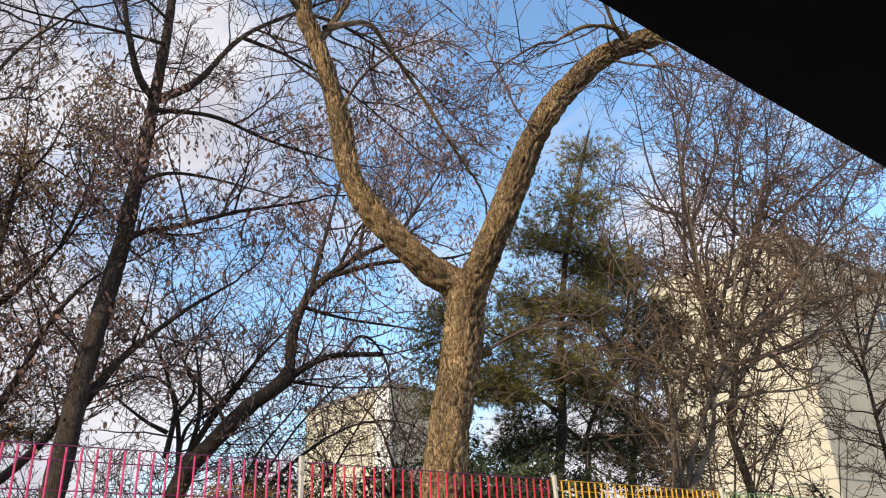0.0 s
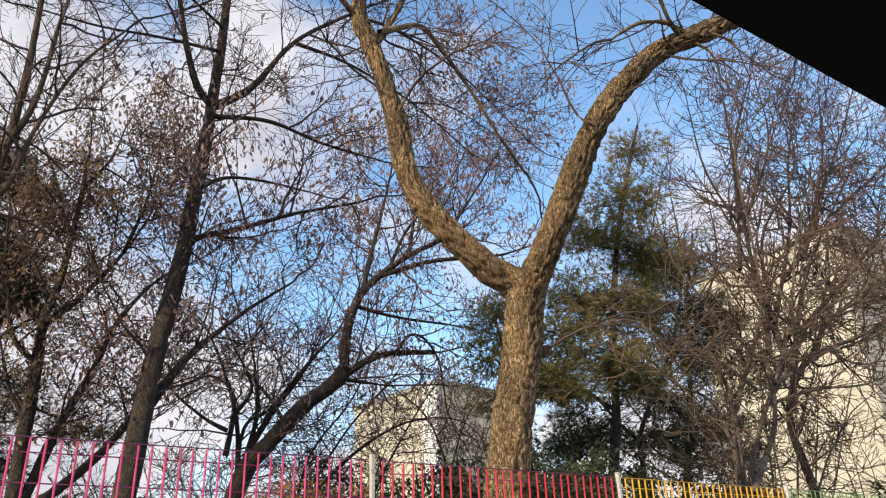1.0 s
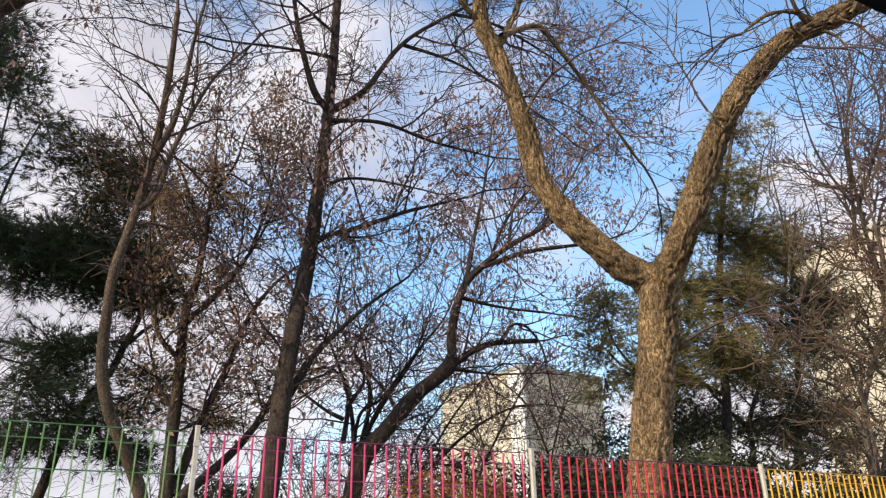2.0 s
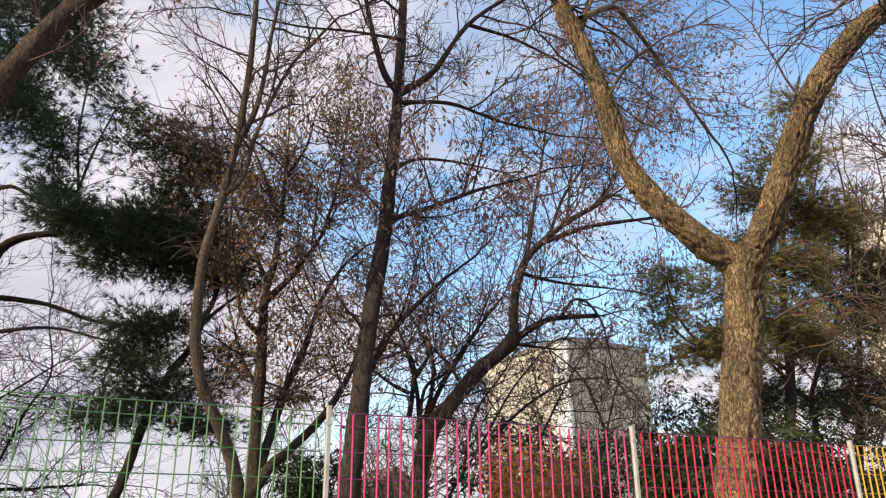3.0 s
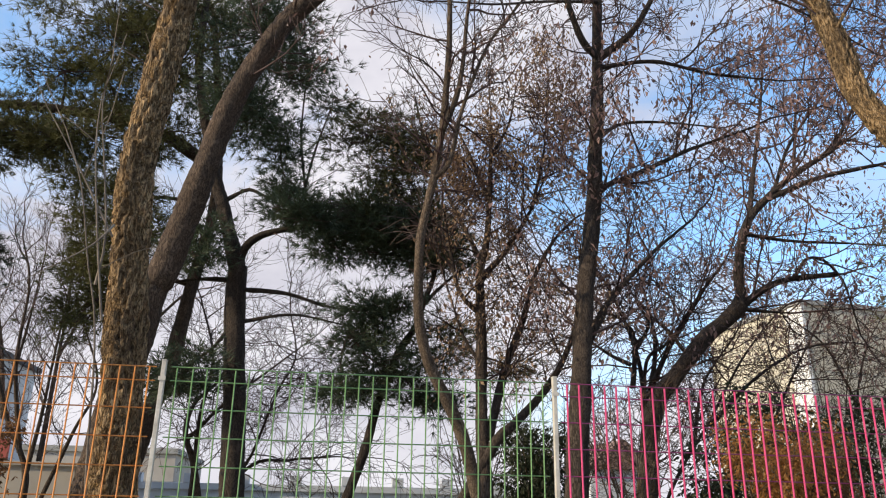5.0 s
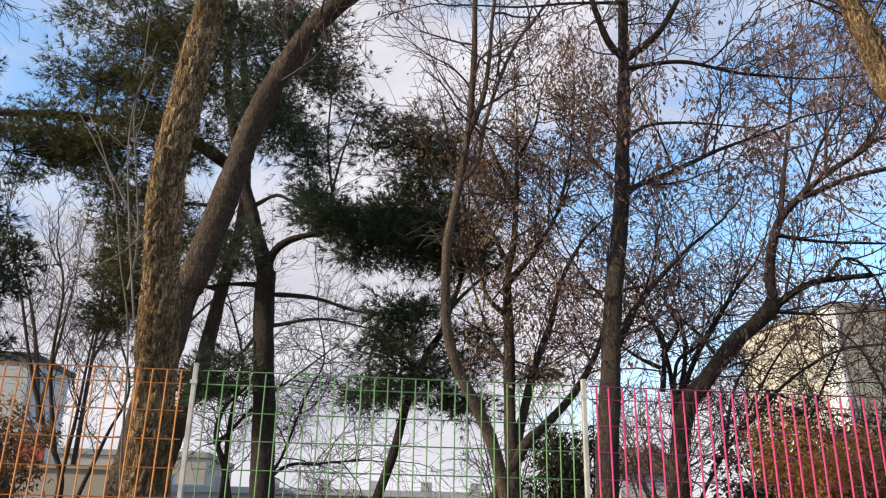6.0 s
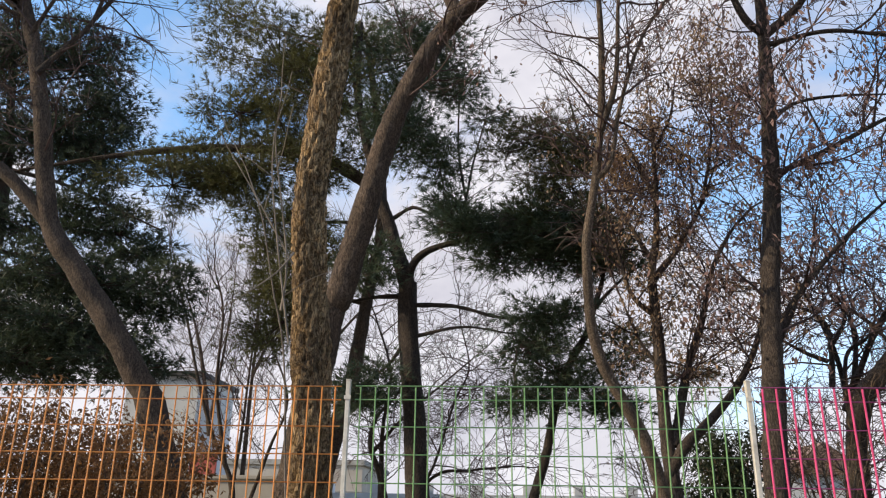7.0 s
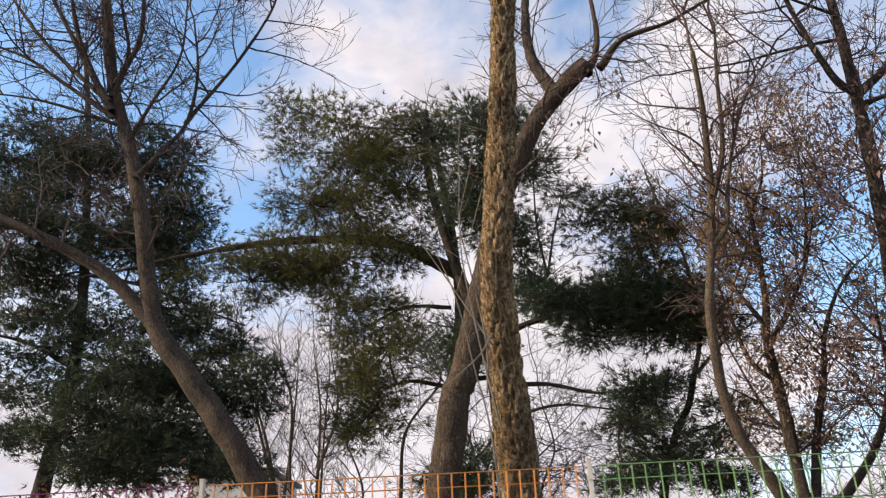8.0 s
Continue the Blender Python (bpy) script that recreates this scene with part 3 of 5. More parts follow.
limb(forked_tree, [(1.77, 6.35, 6.92), (2.1, 6.47, 7.59), (2.48, 6.6, 8.47)], 0.06, 0.035)
limb(forked_tree, [(1.83, 6.35, 7.11), (2.17, 6.44, 7.4), (2.52, 6.53, 7.62), (2.9, 6.62, 7.43), (3.38, 6.72, 7.08), (3.86, 6.81, 6.62), (4.33, 6.9, 6.27)], 0.045, 0.02)
limb(forked_tree, [(1.63, 6.4, 7.21), (1.43, 6.35, 7.28), (1.23, 6.3, 7.45)], 0.05, 0.03)
limb(forked_tree, [(4.5, 4.35, 6.82), (4.21, 4.34, 6.85), (3.77, 4.32, 6.65), (3.47, 4.31, 6.42), (3.22, 4.3, 6.18)], 0.035, 0.014)
limb(forked_tree, [(4.5, 4.4, 6.78), (4.17, 4.3, 6.87), (3.89, 4.2, 7.12)], 0.04, 0.02)
limb(forked_tree, [(4.55, 4.3, 6.7), (4.71, 4.25, 6.63), (4.74, 4.2, 6.43)], 0.02, 0.01)
limb(forked_tree, [(3.19, 5.82, 3.41), (3.27, 5.74, 3.46), (3.31, 5.66, 3.5)], 0.075, 0.06)
limb(forked_tree, [(4.52, 4.35, 6.8), (4.33, 4.3, 6.94), (4.27, 4.25, 7.28)], 0.02, 0.008)
limb(forked_tree, [(1.87, 6.15, 5.87), (1.93, 6.08, 5.99), (1.94, 6, 6.06)], 0.03, 0.022)
limb(forked_tree, [(4.6, 4.25, 6.77), (4.87, 4.23, 7.14), (5.03, 4.22, 7.49), (5.06, 4.2, 7.75)], 0.03, 0.012)
limb(forked_tree, [(4.7, 4.2, 6.83), (5, 4.15, 6.82), (5.02, 4.1, 6.64)], 0.022, 0.008)
limb(forked_tree, [(4.32, 4.4, 6.61), (4.15, 4.38, 6.65), (4.11, 4.35, 6.78)], 0.022, 0.01)
limb(forked_tree, [(4.86, 4.15, 6.93), (5.12, 4.12, 7.27), (5.35, 4.1, 7.47)], 0.03, 0.012)
limb(forked_tree, [(3.4, 4.8, 5.55), (3.29, 4.82, 5.56), (3.22, 4.85, 5.63)], 0.022, 0.012)
branch_out(forked_tree, 2.6, 1.4, 0.017, 2, 5.9, rise=-0.05, wild=0.5, kids=5, skip=(0,))
finish(forked_tree)

tall_tree = Tree("tall_tree", "tall slender bare tree with dark bark and dry leaves", bark_dark, twig_dark, 2, fine=0.0042)
limb(tall_tree, [(0.64, 10.6, 2.14), (0.68, 10.56, 2.65), (0.79, 10.52, 4.04), (0.89, 10.48, 4.91), (1.01, 10.44, 5.86), (1.06, 10.4, 6.68), (1.12, 10.36, 7.56), (1.14, 10.32, 8.27), (1.18, 10.28, 9.36), (1.18, 10.24, 10.28), (1.2, 10.2, 11.52)], 0.175, 0.06)
limb(tall_tree, [(1.13, 10.3, 8.23), (0.86, 10.18, 8.41), (0.6, 10.05, 8.98), (0.37, 9.93, 9.8), (0.23, 9.8, 10.45)], 0.07, 0.03)
limb(tall_tree, [(1.15, 10.3, 8.21), (1.66, 10.12, 8.64), (2.25, 9.95, 9.65), (3.13, 9.77, 10.49), (3.98, 9.6, 11.17)], 0.07, 0.02)
limb(tall_tree, [(1, 10.4, 5.84), (1.21, 10.48, 6.12), (1.84, 10.56, 6.45), (2.62, 10.64, 6.9), (3.26, 10.72, 7.22), (3.96, 10.8, 7.56)], 0.06, 0.018)
limb(tall_tree, [(1.06, 10.3, 8.02), (1.99, 10.17, 8.17), (2.82, 10.03, 7.97), (3.92, 9.9, 7.88)], 0.045, 0.015)
limb(tall_tree, [(1.05, 10.4, 6.78), (1.56, 10.67, 7.28), (2.32, 10.93, 7.55), (3.28, 11.2, 7.72)], 0.04, 0.015)
limb(tall_tree, [(0.72, 10.6, 3.45), (1.04, 10.72, 4.03), (1.36, 10.84, 4.5), (1.79, 10.96, 4.97), (2.27, 11.08, 5.44), (2.98, 11.2, 6.04)], 0.08, 0.02)
limb(tall_tree, [(1.14, 10.2, 9.18), (0.24, 10, 8.92), (-0.59, 9.8, 8.61), (-1.35, 9.6, 8.41)], 0.03, 0.012)
limb(tall_tree, [(1.16, 10.2, 9.64), (0.33, 10, 9.96), (-0.34, 9.8, 10.06)], 0.03, 0.012)
limb(tall_tree, [(2.25, 9.95, 9.65), (3.3, 10.05, 9.7), (4.6, 10.15, 9.45), (5.9, 10.25, 8.9)], 0.035, 0.012)
limb(tall_tree, [(3.13, 9.77, 10.49), (4.1, 9.95, 10.75), (5.4, 10.1, 10.6), (6.5, 10.25, 10.2), (7.5, 10.3, 9.6)], 0.035, 0.012)
limb(tall_tree, [(4.1, 9.95, 10.75), (5.0, 10.2, 11.0), (6.2, 10.4, 11.1)], 0.025, 0.01)
limb(tall_tree, [(4.6, 10.15, 9.45), (5.5, 10.2, 9.7), (6.3, 10.2, 9.5)], 0.022, 0.01)
branch_out(tall_tree, 3.3, 1.8, 0.02, 2, 3.4, wild=0.42, kids=5)
leaves(tall_tree, lambda q: bunch(q, 0.65) if q.z < 8.4 or q.x > 4.8 else 0.03, 0.105, 3, 0.11, 0.9, 1.15)
finish(tall_tree, leaf=leaf_dry)

leaning_tree = Tree("leaning_tree", "leaning bare tree with dry hanging leaves", bark_dark, twig_dark, 3, fine=0.0046)
limb(leaning_tree, [(3.19, 14.4, 1.12), (3.25, 14.36, 1.9), (3.32, 14.31, 2.92), (3.55, 14.27, 3.59), (3.91, 14.23, 4.03), (4.5, 14.19, 4.72), (5.07, 14.14, 5.21), (5.36, 14.1, 5.5)], 0.2, 0.15)
limb(leaning_tree, [(5.18, 14.1, 5.3), (5.37, 14.12, 5.68), (5.38, 14.15, 5.99), (5.5, 14.18, 6.63), (5.79, 14.2, 7.35), (6.27, 14.22, 7.88), (6.98, 14.25, 8.49), (7.72, 14.28, 8.99), (8.48, 14.3, 9.53)], 0.13, 0.05)
limb(leaning_tree, [(5.21, 14.1, 5.34), (5.56, 14.12, 5.6), (5.92, 14.15, 5.85), (6.47, 14.17, 6.09), (7.64, 14.2, 6.29)], 0.1, 0.055)
limb(leaning_tree, [(6.6, 14.15, 6.12), (6.7, 14.12, 6.27), (6.93, 14.1, 6.55), (7.27, 14.07, 6.53), (7.62, 14.05, 6.12), (7.72, 14.02, 5.56), (7.79, 14, 4.97)], 0.05, 0.015)
limb(leaning_tree, [(6.28, 14.2, 7.86), (7.49, 14.2, 8.44), (8.65, 14.2, 8.8), (9.72, 14.2, 9.11), (10.71, 14.2, 9.58)], 0.07, 0.025)
limb(leaning_tree, [(5.81, 14.2, 7.41), (6.09, 14.35, 8.37), (6.34, 14.5, 9.12), (6.77, 14.65, 10.73), (7.07, 14.8, 12.12)], 0.07, 0.02)
limb(leaning_tree, [(5.29, 14.1, 5.39), (5.78, 14, 5.34), (6.31, 13.9, 5.31)], 0.05, 0.02)
limb(leaning_tree, [(5.61, 14.1, 6.99), (6.66, 14.17, 6.94), (8.08, 14.23, 7.01), (9.56, 14.3, 7.04)], 0.05, 0.015)
limb(leaning_tree, [(7.05, 14.3, 8.54), (7.29, 14.5, 9.25), (7.6, 14.7, 10.3), (8.19, 14.9, 11.89)], 0.05, 0.02)
limb(leaning_tree, [(8.04, 14.3, 9.19), (9.05, 14.6, 10.59), (10.16, 14.9, 12.21), (10.95, 15.2, 13.56)], 0.05, 0.015)
limb(leaning_tree, [(4.26, 14.3, 4.35), (4.04, 14.53, 4.89), (3.67, 14.77, 5.39), (3.41, 15, 5.91)], 0.05, 0.02)
limb(leaning_tree, [(6.49, 14.3, 8.02), (7.21, 14.53, 9.4), (8.64, 14.77, 11.24), (9.48, 15, 12.66)], 0.05, 0.015)
branch_out(leaning_tree, 2.5, 2.0, 0.024, 2, 3.8, wild=0.45, kids=4)
leaves(leaning_tree, lambda q: bunch(q, 0.95), 0.14, 2, 0.1, 0.9)
finish(leaning_tree, leaf=leaf_dry)

twin_tree = Tree("slender_tree", "slender bare tree with a bent pale brown stem", bark_tan, twig_dark, 4, 0.004)
limb(twin_tree, [(-0.42, 11.4, 1.11), (-0.58, 11.22, 1.68), (-0.78, 11.05, 2.34), (-1.05, 10.88, 2.88), (-1.35, 10.7, 3.37), (-1.52, 10.53, 3.87), (-1.57, 10.35, 4.41), (-1.58, 10.18, 5.01), (-1.45, 10, 5.8), (-1.36, 9.83, 6.51), (-1.34, 9.65, 7.14), (-1.34, 9.48, 7.67), (-1.37, 9.3, 8.49)], 0.115, 0.035)
limb(twin_tree, [(-1.38, 9.7, 6.4), (-1.22, 9.57, 6.84), (-1.15, 9.45, 7.32), (-1.12, 9.32, 7.98), (-1.05, 9.2, 8.68)], 0.05, 0.02)
limb(twin_tree, [(-1.45, 10, 5.8), (-1.25, 9.85, 6.01), (-1.11, 9.7, 6.75), (-0.77, 9.55, 7.73), (-0.32, 9.4, 8.39)], 0.045, 0.016)
branch_out(twin_tree, 4.2, 1.8, 0.022, 2, 5.6, wild=0.5, kids=4)
leaves(twin_tree, lambda q: 0.12 if q.z < 7.4 else 0.02, 0.07, 2)
finish(twin_tree, leaf=leaf_rust)

multi_tree = Tree("leafy_tree", "many-stemmed tree still holding dry brown leaves", bark_dark, twig_dark, 5, fine=0.0046)
limb(multi_tree, [(-0.33, 11.8, 1.1), (-0.33, 11.8, 1.7), (-0.4, 11.8, 2.67), (-0.4, 11.8, 4.04), (-0.42, 11.8, 5.05), (-0.31, 11.8, 5.64), (-0.25, 11.8, 6.65), (-0.23, 11.8, 7.61)], 0.15, 0.03)
limb(multi_tree, [(-0.3, 11.8, 2.51), (0, 11.92, 3.57), (0.34, 12.04, 4.44), (0.56, 12.16, 5.16), (0.94, 12.28, 5.85), (1.39, 12.4, 6.36)], 0.08, 0.02)
limb(multi_tree, [(-0.4, 11.8, 4.96), (0.05, 11.93, 5.53), (0.52, 12.07, 6.34), (0.8, 12.2, 6.97)], 0.06, 0.015)
limb(multi_tree, [(-0.43, 11.8, 4.4), (-0.77, 11.67, 4.7), (-0.96, 11.53, 5.38), (-1.1, 11.4, 5.98)], 0.05, 0.015)
limb(multi_tree, [(-0.4, 11.8, 3.6), (-0.67, 11.8, 4.02), (-0.92, 11.8, 4.72)], 0.04, 0.015)
limb(multi_tree, [(-0.33, 11.75, 2.25), (0.02, 11.6, 2.69), (0.35, 11.6, 3.02), (0.63, 11.6, 3.37), (0.89, 11.65, 3.81), (1.15, 11.8, 4.4), (1.3, 12.0, 5.1)], 0.1, 0.03)
limb(multi_tree, [(-0.28, 11.8, 6.3), (-0.6, 11.9, 7.2), (-0.95, 12.0, 8.0)], 0.045, 0.012)
limb(multi_tree, [(-0.24, 11.8, 7.1), (0.1, 11.9, 7.8), (0.25, 12.0, 8.5)], 0.035, 0.012)
limb(multi_tree, [(0.52, 12.07, 6.34), (0.75, 12.1, 7.3), (0.85, 12.1, 8.2)], 0.04, 0.012)
limb(multi_tree, [(-0.42, 11.8, 5.3), (-0.85, 11.9, 6.2), (-1.15, 12.0, 6.9)], 0.045, 0.012)
branch_out(multi_tree, 4.5, 1.25, 0.017, 2, 3.2, kids=5)
leaves(multi_tree, lambda q: bunch(q, 1.0) * (1.0 if q.z > 6.8 else 0.35) * (1.0 if q.x > -1.1 else 0.2), 0.075, 5, 0.12, 0.8, 1.3)
finish(multi_tree, leaf=leaf_olive)

pine = Tree("pine_tree", "dark pine tree with broad spreading needle pads", bark_dark, twig_dark, 6)
limb(pine, [(-4.22, 15.4, 0.86), (-4.24, 15.4, 1.6), (-4.31, 15.4, 2.8), (-4.43, 15.4, 4.05), (-4.54, 15.4, 5.38), (-4.56, 15.4, 6.02)], 0.25, 0.19)
limb(pine, [(-4.54, 15.4, 5.9), (-4.87, 15.4, 6.94), (-5.17, 15.4, 7.84), (-5.43, 15.4, 8.71), (-5.82, 15.4, 10.56), (-5.84, 15.4, 12.32)], 0.17, 0.07)
limb(pine, [(-4.57, 15.4, 5.95), (-4.45, 15.32, 6.39), (-4.13, 15.24, 6.66), (-3.49, 15.16, 6.83), (-2.49, 15.08, 6.98), (-1.47, 15, 7.01)], 0.11, 0.03)
limb(pine, [(-4.45, 15.4, 5.56), (-3.55, 15.2, 5.47), (-2.77, 15, 5.21), (-1.96, 14.8, 5.14)], 0.06, 0.02)
limb(pine, [(-4.35, 15.4, 4.92), (-3.39, 15.1, 5.03), (-2.31, 14.8, 4.79)], 0.045, 0.015)
limb(pine, [(-4.65, 15.4, 5.74), (-5.27, 15.2, 5.66), (-5.77, 15, 5.48)], 0.06, 0.02)
limb(pine, [(-4.53, 15.4, 4.87), (-4.82, 15.2, 4.36), (-5.16, 15, 3.97)], 0.05, 0.02)
limb(pine, [(-4.91, 15.4, 7.43), (-4.49, 15.33, 7.65), (-4.02, 15.27, 7.49), (-3.37, 15.2, 7.74)], 0.05, 0.02)
limb(pine, [(-4.75, 15.4, 6.65), (-5.11, 15.2, 6.71), (-5.41, 15, 6.72)], 0.04, 0.015)
clump(pine, (-4.4, 14.8, 10.9), 1.1, 1.1, 24)
clump(pine, (-4.6, 14.8, 9.1), 0.85, 0.7, 12)
clump(pine, (-2.95, 14.6, 9.3), 0.25, 0.15, 2)
clump(pine, (-3.63, 14.8, 7.5), 0.5, 0.2, 4)
clump(pine, (-2.77, 14.6, 6.7), 1.16, 0.5, 14)
clump(pine, (-1.53, 14.2, 6.58), 0.81, 0.48, 10)
clump(pine, (-0.7, 14.4, 6.16), 0.6, 0.33, 8)
clump(pine, (-1.76, 14.6, 5.09), 0.64, 0.43, 11)
clump(pine, (-2.13, 14.6, 4.51), 0.58, 0.32, 6)
clump(pine, (-2.36, 14.6, 3.54), 0.68, 0.26, 6)
clump(pine, (-1.4, 14.6, 3.87), 0.74, 0.37, 10)
clump(pine, (-0.73, 14.6, 3.34), 0.37, 0.21, 4)
clump(pine, (-5.28, 14.8, 6.03), 0.39, 0.67, 8)
clump(pine, (-5.24, 14.8, 3.88), 0.43, 0.48, 6)
clump(pine, (-5.38, 14.8, 3.56), 0.32, 0.32, 4)
clump(pine, (-2.45, 14.6, 6.27), 0.82, 0.25, 5)
clump(pine, (-1.46, 14.6, 6.26), 0.6, 0.25, 4)
clump(pine, (-3.2, 14.6, 6.85), 0.65, 0.28, 8)
clump(pine, (-2.3, 14.6, 6.85), 0.75, 0.28, 9)
clump(pine, (-1.5, 14.6, 6.75), 0.55, 0.28, 7)
clump(pine, (-4.9, 14.8, 9.8), 0.7, 0.5, 8)
clump(pine, (-3.9, 14.7, 8.35), 0.4, 0.4, 6)
clump(pine, (-3.5, 14.6, 9.9), 0.35, 0.4, 5)
branch_out(pine, 0.6, 0.9, 0.012, 1, 4.0, kids=4)
finish(pine, needle_dark)

slim_tree = Tree("slim_pine", "slim leaning pine with olive-brown needle pads", bark_dark, twig_dark, 7)
limb(slim_tree, [(-2.36, 15, 1.21), (-2.17, 14.93, 1.77), (-1.9, 14.87, 2.59), (-1.71, 14.8, 3.41), (-1.41, 14.73, 4.27), (-1.11, 14.67, 4.77), (-0.95, 14.6, 5.27)], 0.11, 0.06)
limb(slim_tree, [(-0.97, 14.6, 5.22), (-0.79, 14.52, 5.72), (-0.69, 14.44, 6.41), (-0.79, 14.36, 7.7), (-1.1, 14.28, 8.77), (-1.27, 14.2, 9.49)], 0.06, 0.02)
limb(slim_tree, [(-0.97, 14.6, 5.22), (-0.65, 14.53, 5.57), (-0.23, 14.47, 5.94), (0.21, 14.4, 6.14)], 0.045, 0.015)
limb(slim_tree, [(-0.76, 14.5, 5.84), (-1.39, 14.25, 6.27), (-1.98, 14, 6.57)], 0.03, 0.012)
limb(slim_tree, [(-1.41, 14.8, 4.28), (-0.9, 14.55, 4.33), (-0.47, 14.3, 4.47)], 0.03, 0.012)
limb(slim_tree, [(-0.88, 14.3, 8.04), (-1.54, 14.15, 8.26), (-2.25, 14, 8.45)], 0.03, 0.012)
clump(slim_tree, (-1.79, 14.2, 8.69), 0.63, 0.4, 8)
clump(slim_tree, (-1.19, 14.2, 8.2), 0.62, 0.45, 8)
clump(slim_tree, (-1.6, 14.2, 7.59), 0.72, 0.39, 8)
clump(slim_tree, (-2.5, 14.2, 8.33), 0.34, 0.22, 2)
clump(slim_tree, (-1.87, 14.2, 6.78), 0.76, 0.38, 7)
clump(slim_tree, (-0.99, 14.2, 6.76), 0.6, 0.38, 5)
clump(slim_tree, (-0.45, 14.2, 6.01), 0.59, 0.27, 3)
clump(slim_tree, (-0.48, 14.2, 4.45), 0.47, 0.31, 4)
clump(slim_tree, (0.72, 14.2, 4.07), 0.37, 0.21, 2)
branch_out(slim_tree, 1.2, 1.0, 0.01, 2, 3.0, kids=4)
finish(slim_tree, needle_mid)

left_pine = Tree("pine_tree", "tall pine tree with olive-green needle pads", bark_brown, twig_dark, 8)
limb(left_pine, [(-6.14, 16.5, 2.93), (-5.82, 16.5, 4.12), (-5.58, 16.5, 5.89), (-5.32, 16.5, 7.7), (-5.45, 16.5, 9.73), (-5.67, 16.5, 11.34), (-5.86, 16.5, 12.54)], 0.22, 0.06)
limb(left_pine, [(-5.33, 16.5, 8.54), (-6.76, 16.2, 9.25), (-8.31, 15.9, 9.37), (-9.96, 15.6, 9.22), (-11.41, 15.3, 8.91), (-13.05, 15, 8.48)], 0.17, 0.03)
limb(left_pine, [(-5.58, 16.5, 5.89), (-6.53, 16.25, 6), (-7.34, 16, 5.61)], 0.06, 0.02)
limb(left_pine, [(-5.52, 16.5, 7.71), (-6.52, 16.25, 7.69), (-7.49, 16, 7.13)], 0.06, 0.02)
clump(left_pine, (-7.81, 15.8, 11.6), 1.79, 0.96, 18)
clump(left_pine, (-6.42, 15.8, 10.51), 1.32, 0.99, 16)
clump(left_pine, (-8.59, 15.8, 10.25), 1.2, 0.6, 9)
clump(left_pine, (-8, 15.8, 8.87), 1.66, 0.58, 16)
clump(left_pine, (-9.96, 15.8, 8.45), 1.44, 0.39, 9)
clump(left_pine, (-7.45, 15.8, 7.58), 0.93, 0.56, 9)
clump(left_pine, (-6.82, 15.8, 6.63), 1.08, 0.9, 16)
clump(left_pine, (-7.17, 15.8, 5.31), 0.88, 0.83, 12)
clump(left_pine, (-9.01, 15.8, 12.91), 0.94, 0.43, 5)
clump(left_pine, (-5.86, 15.8, 11.89), 0.89, 0.75, 7)
clump(left_pine, (-6.44, 15.8, 9.02), 1.01, 0.57, 8)
clump(left_pine, (-5.85, 15.8, 12.23), 0.76, 0.48, 5)
for x, z, w, h, k in ((-9.6, 9.0, 1.1, 0.45, 9), (-8.4, 8.5, 1.0, 0.4, 8), (-7.8, 10.9, 1.0, 0.7, 9), (-7.2, 11.9, 0.9, 0.6, 7),
                      (-7.5, 6.2, 0.6, 0.7, 7), (-7.4, 9.7, 0.9, 0.5, 7)):
    clump(left_pine, (x, 15.9, z), w, h, k)
branch_out(left_pine, 0.5, 1.0, 0.012, 1, 5.0, kids=4)
finish(left_pine, needle_mid)

near_tree = Tree("thick_tree", "thick straight tree with deeply furrowed bark", bark_ridged, twig_brown, 9, 0.032)
limb(near_tree, [(-4.2, 6.5, 1.15), (-4.18, 6.42, 1.46), (-4.18, 6.33, 1.94), (-4.2, 6.25, 2.42), (-4.22, 6.17, 2.92), (-4.25, 6.08, 3.44), (-4.25, 6, 3.98), (-4.09, 5.97, 5.65), (-4.05, 5.93, 6.33), (-3.96, 5.9, 7.3)], 0.195, 0.11)
branch_out(near_tree, 2.2, 1.0, 0.009, 1, 4.6, kids=3)
finish(near_tree)

vine = Tree("climbing_vine", "pale bare vine stems climbing beside a thick trunk", vine_bark, vine_bark, 23, 0.001)
vine.root["category"] = "vine"
limb(vine, [(-4.27, 6.25, 1.16), (-4.32, 6.17, 1.75), (-4.35, 6.08, 2.38), (-4.39, 6, 2.78), (-4.45, 5.92, 3.05), (-4.57, 5.83, 3.64), (-4.71, 5.75, 4.02)], 0.012, 0.004)
limb(vine, [(-4.38, 5.9, 2.92), (-4.36, 5.88, 3.27), (-4.44, 5.85, 3.8), (-4.52, 5.83, 4.27), (-4.5, 5.8, 4.66)], 0.01, 0.004)
limb(vine, [(-4.32, 5.9, 3.37), (-4.41, 5.8, 3.18), (-4.62, 5.7, 2.97)], 0.009, 0.004)
limb(vine, [(-4.32, 5.9, 3.28), (-4.62, 5.85, 3.79), (-4.8, 5.8, 4.08)], 0.009, 0.004)
limb(vine, [(-4.3, 5.9, 2.67), (-4.42, 5.85, 3.34), (-4.51, 5.8, 3.96), (-4.51, 5.75, 4.32)], 0.009, 0.004)
branch_out(vine, 0.8, 0.5, 0.005, 0, 2.6)
finish(vine)

